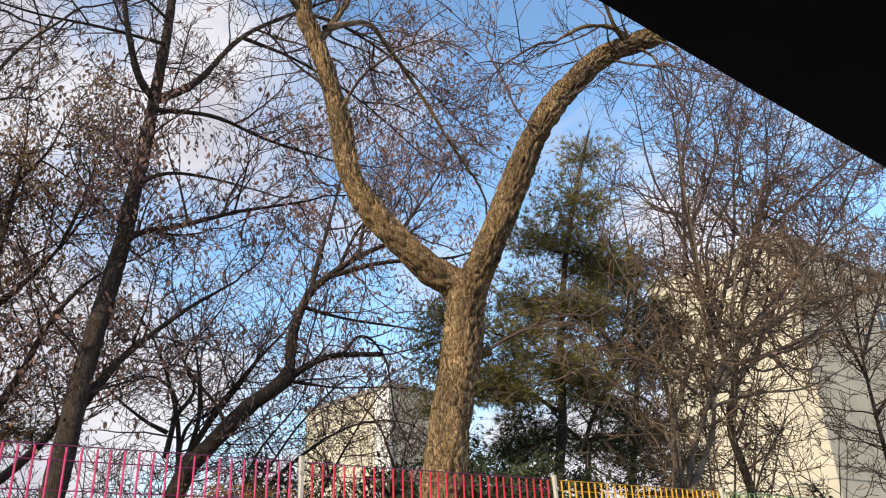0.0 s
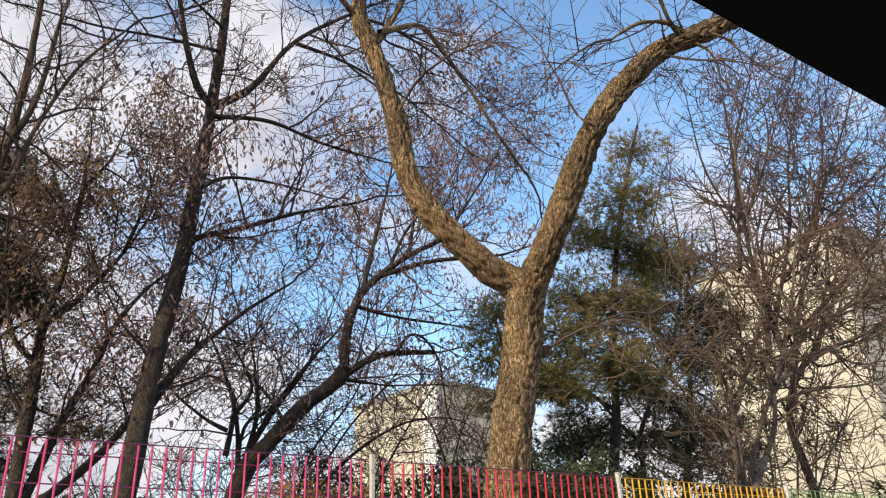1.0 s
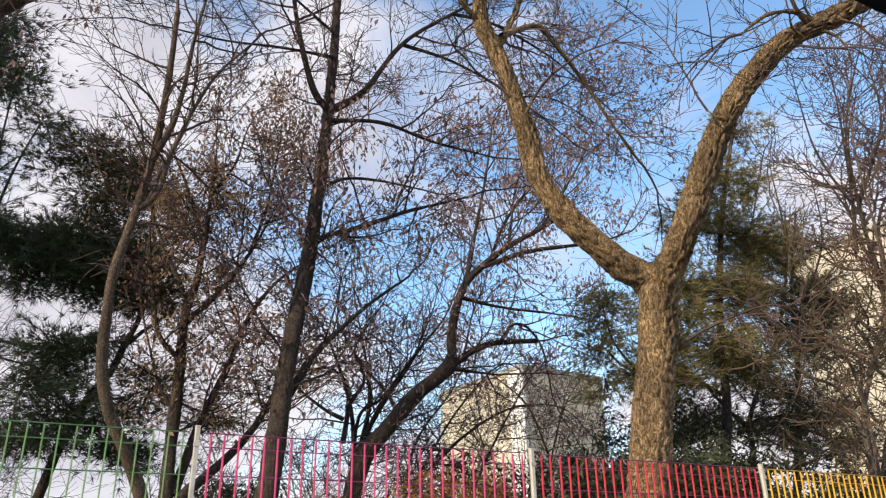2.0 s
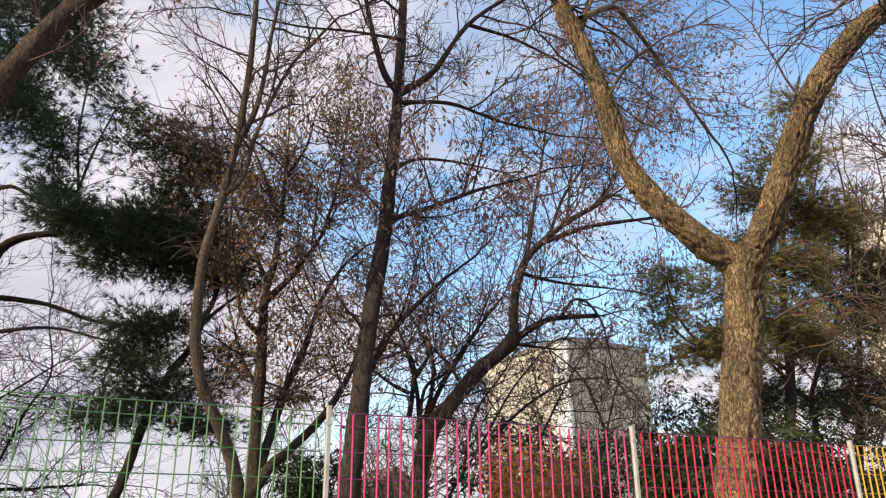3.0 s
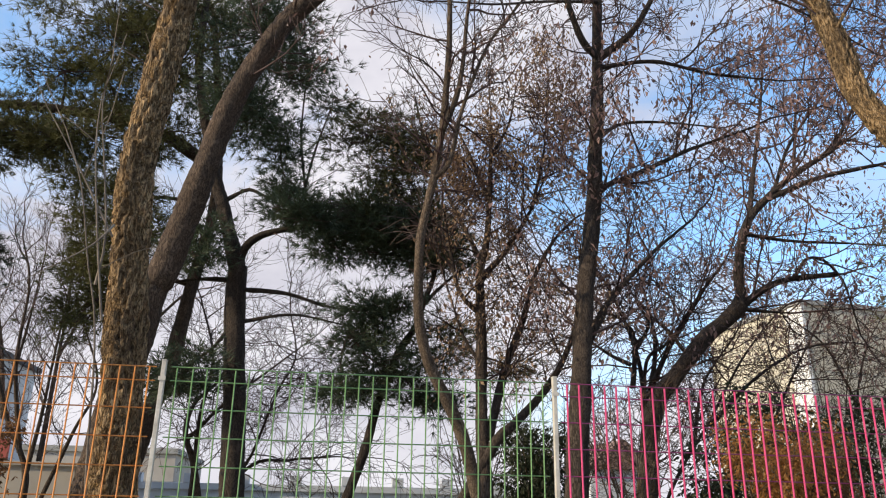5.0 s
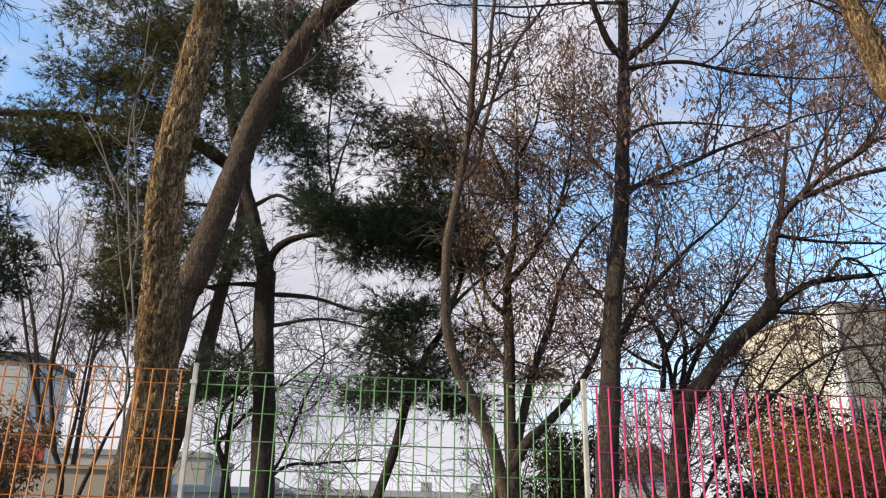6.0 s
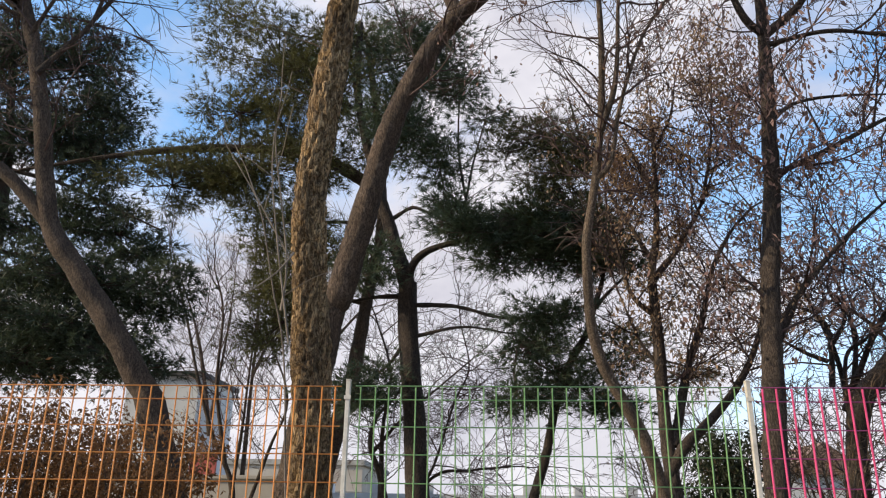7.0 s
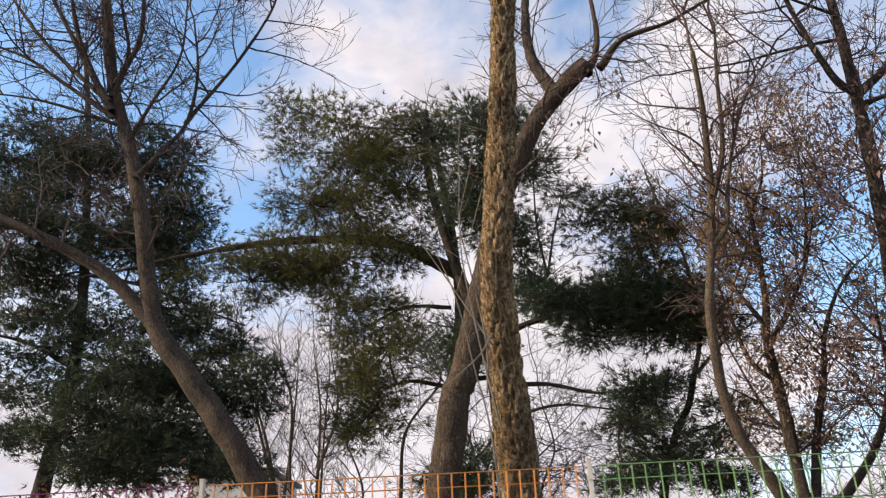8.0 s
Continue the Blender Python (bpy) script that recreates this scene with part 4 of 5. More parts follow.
behind_tree = Tree("leaning_tree", "brown-barked tree leaning over beside a thick trunk", bark_brown, twig_dark, 10, 0.012)
limb(behind_tree, [(-5.28, 10.4, 2.35), (-5.14, 10.35, 3.22), (-4.97, 10.3, 4.15), (-4.88, 10.25, 4.23), (-4.69, 10.16, 4.92), (-4.49, 10.06, 5.64), (-4.26, 9.97, 6.52), (-4, 9.88, 7.17), (-3.61, 9.79, 7.89), (-3.2, 9.69, 8.36), (-2.81, 9.6, 8.7)], 0.235, 0.13)
limb(behind_tree, [(-3.28, 9.7, 8.23), (-3.58, 9.8, 9.09), (-3.59, 9.9, 10.1), (-3.45, 10, 11.31)], 0.11, 0.05)
limb(behind_tree, [(-2.8, 9.6, 8.51), (-2.58, 9.7, 9.21), (-2.58, 9.8, 10.35)], 0.075, 0.03)
limb(behind_tree, [(-2.62, 9.6, 8.59), (-2.25, 9.5, 9), (-1.58, 9.4, 9.15), (-0.98, 9.3, 9.42)], 0.07, 0.02)
branch_out(behind_tree, 2.4, 1.6, 0.016, 2, 6.6, kids=6)
finish(behind_tree)

crooked_tree = Tree("crooked_tree", "crooked tree with smooth greenish brown bark", bark_brown, twig_dark, 11, 0.006, fine=0.0046)
limb(crooked_tree, [(-7.94, 12, 2.83), (-8.26, 11.9, 3.48), (-8.69, 11.8, 4.16), (-9.4, 11.7, 5.12), (-9.9, 11.6, 5.84), (-10.12, 11.5, 6.72), (-10.26, 11.4, 7.53), (-10.59, 11.3, 8.87), (-11.1, 11.2, 10.35), (-11.38, 11.1, 11.66), (-11.69, 11, 13.39)], 0.24, 0.09)
limb(crooked_tree, [(-9.88, 11.6, 5.82), (-10.69, 11.4, 6.67), (-11.41, 11.2, 7.15), (-12.06, 11, 7.48), (-12.93, 10.8, 7.88)], 0.12, 0.075)
limb(crooked_tree, [(-11.02, 11.1, 9.82), (-11.47, 11.12, 10.6), (-11.98, 11.15, 11.64), (-12.44, 11.17, 13.05), (-12.72, 11.2, 14.06)], 0.08, 0.03)
limb(crooked_tree, [(-10.97, 11.1, 9.69), (-12.11, 11.03, 10.6), (-12.86, 10.97, 11.17), (-13.85, 10.9, 11.65)], 0.05, 0.018)
limb(crooked_tree, [(-11.09, 11.1, 10.02), (-12.64, 11.2, 11.62), (-13.73, 11.3, 13.04), (-14.58, 11.4, 14.21)], 0.05, 0.018)
limb(crooked_tree, [(-11.07, 11.1, 10.14), (-10.95, 11.2, 11.14), (-11.35, 11.3, 12.57), (-11.68, 11.4, 13.96)], 0.05, 0.02)
limb(crooked_tree, [(-10.69, 11.2, 9.18), (-10.3, 11.13, 9.96), (-9.86, 11.07, 10.9), (-9.83, 11, 12.23)], 0.045, 0.015)
limb(crooked_tree, [(-10.86, 11.2, 9.56), (-11.8, 11.1, 9.97), (-12.68, 11, 10.25), (-13.65, 10.9, 10.41)], 0.04, 0.014)
limb(crooked_tree, [(-11.1, 11.1, 10.02), (-11.57, 11, 10.78), (-12.17, 10.9, 11.87), (-13.01, 10.8, 13.37)], 0.07, 0.03)
limb(crooked_tree, [(-11.06, 11.1, 10.4), (-10.77, 11.17, 11.5), (-10.89, 11.23, 12.89), (-10.99, 11.3, 13.76)], 0.06, 0.03)
limb(crooked_tree, [(-9.84, 11.6, 9.8), (-9.66, 11.7, 10.24), (-9.07, 11.8, 11.27), (-8.51, 11.9, 12.6), (-8.37, 12, 13.79)], 0.05, 0.02)
limb(crooked_tree, [(-10.42, 11.2, 8.44), (-10.07, 11.35, 9.09), (-9.79, 11.5, 9.72), (-9.77, 11.65, 10.95), (-10.06, 11.8, 12.41)], 0.06, 0.02)
branch_out(crooked_tree, 3.1, 1.9, 0.02, 2, 7.0, kids=5)
finish(crooked_tree)

cedar = Tree("cedar_tree", "dark cedar with flat drooping layers of needles", bark_dark, twig_dark, 12)
limb(cedar, [(-14.74, 16.8, 3.29), (-14.63, 16.74, 4.45), (-14.46, 16.69, 6.07), (-14.36, 16.63, 7.26), (-14.46, 16.57, 9.28), (-14.71, 16.51, 11.19), (-15.02, 16.46, 13.46), (-15.61, 16.4, 16.43)], 0.25, 0.06)
limb(cedar, [(-14.33, 16.6, 6.7), (-13.26, 16.33, 6.43), (-11.98, 16.07, 5.77), (-10.92, 15.8, 5.28)], 0.06, 0.02)
limb(cedar, [(-14.37, 16.6, 7.25), (-12.88, 16.27, 6.78), (-11.34, 15.93, 6.2), (-10.05, 15.6, 5.9)], 0.06, 0.02)
limb(cedar, [(-14.46, 16.6, 6.98), (-15.36, 16.3, 7.49), (-16.34, 16, 7.73)], 0.06, 0.03)
limb(cedar, [(-14.41, 16.5, 9.25), (-12.74, 16.2, 8.69), (-11.14, 15.9, 7.89), (-9.92, 15.6, 7.28)], 0.06, 0.02)
clump(cedar, (-16.43, 16.2, 12.54), 1.67, 1, 14, per=50, n=10, width=0.0098)
clump(cedar, (-13.81, 16.2, 11.77), 1.78, 0.93, 18, per=50, n=10, width=0.0098)
clump(cedar, (-12.13, 16.2, 11.61), 1.04, 1.04, 10, per=50, n=10, width=0.0098)
clump(cedar, (-15.43, 16.2, 10.75), 1.89, 0.71, 14, per=50, n=10, width=0.0098)
clump(cedar, (-15.48, 16.2, 8.31), 1.36, 0.53, 10, per=50, n=10, width=0.0098)
clump(cedar, (-13.39, 16.2, 7.6), 1.41, 0.49, 10, per=50, n=10, width=0.0098)
clump(cedar, (-11.21, 16.2, 7.45), 1.47, 0.33, 9, per=50, n=10, width=0.0098)
clump(cedar, (-11.31, 16.2, 6.14), 1.05, 0.39, 8, per=50, n=10, width=0.0098)
clump(cedar, (-12.49, 16.2, 5.34), 1.47, 0.47, 10, per=50, n=10, width=0.0098)
clump(cedar, (-11.27, 16.2, 4.79), 1.03, 0.39, 7, per=50, n=10, width=0.0098)
clump(cedar, (-14.1, 16.2, 10), 1.5, 0.53, 10, per=50, n=10, width=0.0098)
clump(cedar, (-14.18, 16.2, 6.06), 0.84, 0.28, 3, per=50, n=10, width=0.0098)
clump(cedar, (-12.53, 16.2, 6.47), 1.22, 0.34, 8, per=50, n=10, width=0.0098)
clump(cedar, (-11.93, 16.2, 8.92), 0.84, 0.56, 6, per=50, n=10, width=0.0098)
clump(cedar, (-16.43, 16.2, 10.52), 1.61, 0.72, 14, per=50, n=10, width=0.0098)
clump(cedar, (-15.98, 16.2, 9.24), 1.24, 0.47, 9, per=50, n=10, width=0.0098)
clump(cedar, (-12.72, 16.2, 10.52), 1.47, 0.59, 12, per=50, n=10, width=0.0098)
clump(cedar, (-13.58, 16.2, 12.26), 1.4, 0.62, 10, per=50, n=10, width=0.0098)
clump(cedar, (-15.58, 16.2, 12.98), 1.49, 0.58, 10, per=50, n=10, width=0.0098)
clump(cedar, (-15.23, 16.2, 7.18), 1.18, 0.37, 8, per=50, n=10, width=0.0098)
clump(cedar, (-15.32, 16.2, 6.38), 1.02, 0.36, 7, per=50, n=10, width=0.0098)
clump(cedar, (-13.16, 16.2, 4.77), 1.35, 0.34, 9, per=50, n=10, width=0.0098)
clump(cedar, (-14.79, 16.2, 5.21), 0.99, 0.28, 6, per=50, n=10, width=0.0098)
clump(cedar, (-12.09, 16.2, 8.07), 1.1, 0.41, 9, per=50, n=10, width=0.0098)
clump(cedar, (-10.23, 16.2, 5.58), 0.64, 0.25, 5, per=50, n=10, width=0.0098)
clump(cedar, (-10.88, 16.2, 6.9), 0.92, 0.26, 6, per=50, n=10, width=0.0098)
clump(cedar, (-12.75, 15.4, 6.48), 1.5, 0.41, 9, per=50, n=10, width=0.0098)
clump(cedar, (-11.14, 15.4, 5.97), 1.29, 0.39, 9, per=50, n=10, width=0.0098)
clump(cedar, (-12.78, 15.4, 5.47), 1.34, 0.4, 9, per=50, n=10, width=0.0098)
clump(cedar, (-11.33, 15.4, 4.99), 1.54, 0.38, 10, per=50, n=10, width=0.0098)
clump(cedar, (-12.3, 15.4, 4.39), 1.31, 0.39, 9, per=50, n=10, width=0.0098)
clump(cedar, (-10.12, 15.4, 4.29), 0.98, 0.31, 7, per=50, n=10, width=0.0098)
clump(cedar, (-9.3, 15.4, 5.97), 0.62, 0.37, 5, per=50, n=10, width=0.0098)
clump(cedar, (-16.69, 16.8, 12.05), 1.36, 0.51, 6, per=50, n=10, width=0.0098)
clump(cedar, (-15.3, 16.8, 12.27), 1.32, 0.58, 7, per=50, n=10, width=0.0098)
clump(cedar, (-13.38, 16.8, 10.08), 1.21, 0.45, 6, per=50, n=10, width=0.0098)
clump(cedar, (-12.24, 16.8, 10.47), 1.04, 0.45, 6, per=50, n=10, width=0.0098)
clump(cedar, (-15.14, 16.8, 9.13), 1.39, 0.39, 7, per=50, n=10, width=0.0098)
clump(cedar, (-12.56, 16.8, 9.54), 1.18, 0.44, 6, per=50, n=10, width=0.0098)
clump(cedar, (-17.4, 16.8, 13.01), 1.06, 0.53, 5, per=50, n=10, width=0.0098)
clump(cedar, (-13.35, 15.2, 5.05), 1.07, 0.27, 3, per=50, n=10, width=0.0098)
clump(cedar, (-10.91, 15.2, 5.1), 1.12, 0.25, 3, per=50, n=10, width=0.0098)
clump(cedar, (-12.49, 15.2, 4.44), 1.29, 0.26, 3, per=50, n=10, width=0.0098)
clump(cedar, (-10.09, 15.2, 4.39), 1.09, 0.24, 3, per=50, n=10, width=0.0098)
clump(cedar, (-15.97, 16.4, 9.94), 1.42, 0.4, 5, per=50, n=10, width=0.0098)
clump(cedar, (-13.84, 16.4, 9.61), 1.19, 0.37, 5, per=50, n=10, width=0.0098)
clump(cedar, (-11.99, 16.4, 9.77), 1.01, 0.36, 3, per=50, n=10, width=0.0098)
clump(cedar, (-15.66, 16.4, 12.06), 1.31, 0.41, 3, per=50, n=10, width=0.0098)
clump(cedar, (-16.58, 16.4, 11.29), 1.15, 0.41, 3, per=50, n=10, width=0.0098)
finish(cedar, needle_dark)

conifer = Tree("conifer_tree", "narrow olive-green conifer with thin airy crown", bark_dark, twig_dark, 13)
limb(conifer, [(9.66, 11.4, 2.3), (9.87, 11.37, 3.34), (10.11, 11.33, 4.58), (10.29, 11.3, 6.42), (10.77, 11.27, 8.54), (11.49, 11.23, 10.72), (12, 11.2, 12.05)], 0.16, 0.03)
limb(conifer, [(10.15, 11.4, 4.71), (9.15, 11.33, 5), (8.35, 11.27, 5.06), (7.72, 11.2, 4.91)], 0.05, 0.02)
clump(conifer, (11.76, 11.2, 11.28), 0.43, 0.58, 6, per=36)
clump(conifer, (11.1, 11.2, 9.79), 0.74, 0.74, 13, per=36)
clump(conifer, (10, 11.2, 8.61), 0.69, 0.57, 11, per=36)
clump(conifer, (11.23, 11.2, 8.33), 0.85, 0.66, 14, per=36)
clump(conifer, (9.28, 11.2, 6.97), 0.71, 0.59, 13, per=36)
clump(conifer, (10.6, 11.2, 6.83), 0.87, 0.68, 14, per=36)
clump(conifer, (8.69, 11.2, 6.01), 0.62, 0.45, 10, per=36)
clump(conifer, (9.89, 11.2, 5.58), 0.94, 0.47, 13, per=36)
clump(conifer, (8.59, 11.2, 5.07), 0.77, 0.39, 13, per=36)
clump(conifer, (10.86, 11.2, 5.34), 0.74, 0.43, 10, per=36)
clump(conifer, (12.15, 11.2, 8.1), 0.61, 0.61, 8, per=36)
clump(conifer, (8.26, 11.2, 4.7), 0.43, 0.22, 5, per=36)
clump(conifer, (7.05, 11.2, 6.15), 0.39, 0.34, 5, per=36)
clump(conifer, (6.96, 11.2, 5.32), 0.38, 0.33, 5, per=36)
clump(conifer, (6.94, 11.2, 4.63), 0.32, 0.27, 3, per=36)
branch_out(conifer, 1.5, 1.2, 0.012, 1, 3.0, kids=4)
finish(conifer, needle_olive)

conifer_b = Tree("conifer_tree", "dark green bushy conifer behind bare shrubs", bark_dark, twig_brown, 22)
limb(conifer_b, [(13.89, 13.2, 2.47), (14.27, 13.15, 3.92), (14.84, 13.1, 6.12), (15.2, 13.05, 8.39), (15.92, 13, 10.65)], 0.14, 0.03)
clump(conifer_b, (15.21, 12.8, 9.68), 0.73, 0.57, 5)
clump(conifer_b, (14.16, 12.8, 8.12), 1.15, 0.69, 9)
clump(conifer_b, (16.15, 12.8, 8.48), 1.16, 0.66, 8)
clump(conifer_b, (14.33, 12.8, 6.89), 1.44, 0.61, 11)
clump(conifer_b, (16.1, 12.8, 6.5), 1.21, 0.64, 8)
clump(conifer_b, (13.41, 12.8, 5.6), 1.08, 0.5, 8)
clump(conifer_b, (14.77, 12.8, 5.01), 1.36, 0.53, 9)
clump(conifer_b, (10.77, 12.8, 4.56), 1.03, 0.39, 8)
clump(conifer_b, (9.88, 12.8, 4.13), 0.74, 0.31, 6)
clump(conifer_b, (12.4, 12.8, 4.55), 0.82, 0.41, 5)
clump(conifer_b, (13.9, 12.9, 9.2), 0.8, 0.6, 7)
clump(conifer_b, (15.9, 12.9, 7.6), 1.2, 0.6, 9)
clump(conifer_b, (13.6, 12.9, 4.4), 1.2, 0.4, 8)
clump(conifer_b, (15.6, 12.9, 4.4), 1.2, 0.45, 8)
branch_out(conifer_b, 1.5, 1.4, 0.012, 2, 3.0, kids=4)
finish(conifer_b, needle_mid)

bare_a = Tree("bare_tree", "many-stemmed bare shrub tree with pale sunlit twigs", bark_light, twig_brown, 14, 0.003, fine=0.0055)
limb(bare_a, [(6.86, 6.5, 2), (7.01, 6.51, 2.54), (7.14, 6.53, 3.26), (7.7, 6.54, 4.09), (8.34, 6.56, 5.05), (8.48, 6.57, 6.11), (8.5, 6.59, 7.35), (8.71, 6.6, 8.54)], 0.05, 0.012)
limb(bare_a, [(6.97, 6.4, 2.25), (7.45, 6.38, 3.18), (8.17, 6.36, 4.11), (8.74, 6.34, 5.05), (9.31, 6.32, 6.31), (10.32, 6.3, 7.77)], 0.05, 0.012)
limb(bare_a, [(7.09, 6.5, 2.4), (7.15, 6.53, 3.71), (6.68, 6.57, 4.43), (6.13, 6.6, 4.82)], 0.04, 0.01)
limb(bare_a, [(7.62, 6.4, 3.42), (8.53, 6.3, 4.22), (10.06, 6.2, 4.68), (12.12, 6.1, 5.59)], 0.04, 0.01)
limb(bare_a, [(7.02, 6.5, 2.95), (6.84, 6.6, 3.54), (6.34, 6.7, 3.73), (5.99, 6.8, 4.08)], 0.03, 0.01)
limb(bare_a, [(7.78, 6.6, 4.12), (7.31, 6.7, 4.91), (6.84, 6.8, 5.55), (6.74, 6.9, 6.29)], 0.03, 0.01)
limb(bare_a, [(8.17, 6.3, 4.17), (9.46, 6.2, 5.14), (11.3, 6.1, 5.85), (13.99, 6, 6.96)], 0.03, 0.01)
limb(bare_a, [(7.64, 6.4, 3.5), (8.81, 6.3, 3.84), (10.09, 6.2, 4.05), (11.57, 6.1, 4.59)], 0.03, 0.01)
limb(bare_a, [(8.06, 6.4, 3.94), (9.17, 6.3, 4.79), (11.15, 6.2, 5.67), (13.87, 6.1, 6.37), (16.04, 6, 7.03)], 0.032, 0.012)
limb(bare_a, [(7.88, 6.3, 3.81), (9.28, 6.17, 4.47), (10.96, 6.03, 5.06), (13.33, 5.9, 5.52)], 0.03, 0.012)
limb(bare_a, [(7.82, 6.5, 4.26), (7.23, 6.43, 4.48), (6.46, 6.37, 4.03), (5.74, 6.3, 3.49)], 0.028, 0.01)
limb(bare_a, [(7.59, 6.4, 3.73), (6.83, 6.4, 4.02), (6.06, 6.4, 3.98), (5.31, 6.4, 3.74)], 0.028, 0.01)
limb(bare_a, [(8.36, 6.3, 4.54), (9.57, 6.27, 5.56), (11.25, 6.23, 6.42), (13.71, 6.2, 7.34)], 0.03, 0.01)
limb(bare_a, [(6.95, 6.3, 2.37), (7.72, 6.33, 3.27), (7.9, 6.37, 4.07), (7.65, 6.4, 4.79)], 0.05, 0.012)
branch_out(bare_a, 4.2, 1.05, 0.017, 2, 1.8, rise=0.1, wild=0.55, kids=3)
finish(bare_a)
bare_b = Tree("bare_tree", "bare crooked tree with dense fine twigs", bark_dark, twig_dark, 15, 0.004, fine=0.0062)
limb(bare_b, [(10.88, 7.9, 2.18), (10.75, 7.85, 2.89), (10.44, 7.8, 3.79), (10.78, 7.75, 4.51), (11.65, 7.7, 5.13), (13.69, 7.65, 5.88), (16.56, 7.6, 7.44)], 0.1, 0.02)
limb(bare_b, [(10.75, 7.9, 4.04), (11.31, 7.9, 5.35), (12.27, 7.9, 6.92), (14.16, 7.9, 8.99), (16.5, 7.9, 11.46)], 0.07, 0.012)
limb(bare_b, [(11.03, 7.9, 4.57), (10.82, 8.03, 5.97), (10.87, 8.15, 7.56), (11.39, 8.28, 9.77), (12.98, 8.4, 12.46)], 0.07, 0.012)
limb(bare_b, [(11.8, 7.9, 5.21), (13.18, 7.73, 6.8), (15.51, 7.57, 8.48), (18.25, 7.4, 10.07)], 0.05, 0.012)
limb(bare_b, [(11.59, 7.9, 5.62), (15.05, 8, 7.97), (19.16, 8.1, 11.36), (22.07, 8.2, 14.38)], 0.05, 0.012)
limb(bare_b, [(10.78, 7.9, 5.6), (12.39, 8.13, 7.94), (13.54, 8.37, 10.23), (15.38, 8.6, 13.05)], 0.05, 0.012)
limb(bare_b, [(10.74, 8, 7.23), (10.22, 8.3, 8.72), (10.47, 8.6, 10.49)], 0.035, 0.012)
limb(bare_b, [(10.52, 8.2, 6.7), (11.06, 8.33, 8.21), (11.53, 8.47, 10.14), (11.85, 8.6, 11.86)], 0.045, 0.012)
limb(bare_b, [(10.85, 8.2, 7.58), (12.67, 8.3, 10.18), (12.91, 8.4, 12.17)], 0.04, 0.012)
limb(bare_b, [(12.22, 7.9, 7.16), (13.49, 8, 8.73), (15.72, 8.1, 11.38), (17.11, 8.2, 13.13)], 0.05, 0.014)
limb(bare_b, [(12.53, 7.9, 7.61), (14.44, 8.1, 10.28), (15.59, 8.3, 12.89)], 0.05, 0.014)
limb(bare_b, [(13.8, 7.9, 8.53), (17.53, 7.93, 11.04), (20.63, 7.97, 12.83), (24.99, 8, 15.34)], 0.04, 0.012)
limb(bare_b, [(10.42, 7.9, 5.01), (10.89, 8.07, 6.16), (10.8, 8.23, 6.97), (10.88, 8.4, 8.05)], 0.06, 0.014)
limb(bare_b, [(10.88, 8, 6.43), (11.47, 8.13, 7.69), (13.34, 8.27, 9.65), (13.99, 8.4, 11.36)], 0.04, 0.012)
branch_out(bare_b, 3.0, 1.6, 0.034, 2, 2.6, rise=0.75, wild=0.4, kids=4)
leaves(bare_b, lambda q: bunch(q, 0.3) if q.z > 4.9 else 0.05, 0.1, 2, 0.06, 0.9)
finish(bare_b, leaf=leaf_dry)
bare_c = Tree("bare_tree", "bare brown tree beside the conifer", bark_brown, twig_dark, 16, 0.004, fine=0.0046)
limb(bare_c, [(11.45, 12.4, 2.62), (11.86, 12.4, 3.69), (11.98, 12.4, 4.58), (13.05, 12.4, 6.03), (14.44, 12.4, 7.41), (15.97, 12.4, 9.7), (16.09, 12.4, 12.14)], 0.1, 0.015)
limb(bare_c, [(11.94, 12.4, 4.32), (11.36, 12.4, 4.65), (10.66, 12.4, 5.22), (9.7, 12.4, 5.61)], 0.06, 0.02)
limb(bare_c, [(12.5, 12.4, 5.28), (13.75, 12.4, 7.3), (14.43, 12.4, 9.36), (14.43, 12.4, 11.47)], 0.06, 0.015)
limb(bare_c, [(13.39, 12.4, 6.65), (12.62, 12.4, 8.02), (13.42, 12.4, 9.96), (14.3, 12.4, 11.99)], 0.05, 0.012)
branch_out(bare_c, 3.0, 1.5, 0.02, 2, 2.6, wild=0.5, kids=4)
leaves(bare_c, lambda q: 0.15, 0.07, 1)
finish(bare_c, leaf=leaf_dry)
bare_d = Tree("bare_tree", "bare tree with fine twigs before the apartment building", bark_dark, twig_dark, 17, 0.004, fine=0.0062)
limb(bare_d, [(18.45, 9, 2.13), (18.48, 8.92, 3.77), (18.33, 8.84, 4.96), (18.26, 8.76, 6.36), (18.56, 8.68, 8.22), (19.13, 8.6, 10.69)], 0.09, 0.015)
limb(bare_d, [(18.65, 9, 4.96), (21.08, 8.8, 6.77), (24.09, 8.6, 9.68)], 0.05, 0.015)
limb(bare_d, [(18.77, 9, 5.9), (17.82, 8.93, 7.54), (17.89, 8.87, 9.61), (19.08, 8.8, 11.69)], 0.05, 0.012)
limb(bare_d, [(18.82, 9, 6.5), (21.78, 8.9, 9.67), (24.3, 8.8, 12.22)], 0.05, 0.012)
branch_out(bare_d, 5.0, 1.8, 0.026, 2, 2.6, rise=0.5, wild=0.45, kids=4)
finish(bare_d)
bare_e = Tree("bare_tree", "bare tree with upright branches before the outbuilding", bark_brown, twig_dark, 18, 0.004, fine=0.005)
limb(bare_e, [(-10.02, 22, 0.51), (-9.96, 22, 2.2), (-10.67, 22, 3.64), (-11.26, 22, 5.16), (-11.87, 22, 7.09), (-12.52, 22, 8.78)], 0.12, 0.02)
limb(bare_e, [(-9.96, 22, 2.2), (-9.85, 22, 3.68), (-9.8, 22, 5.24), (-9.71, 22, 7.55)], 0.08, 0.02)
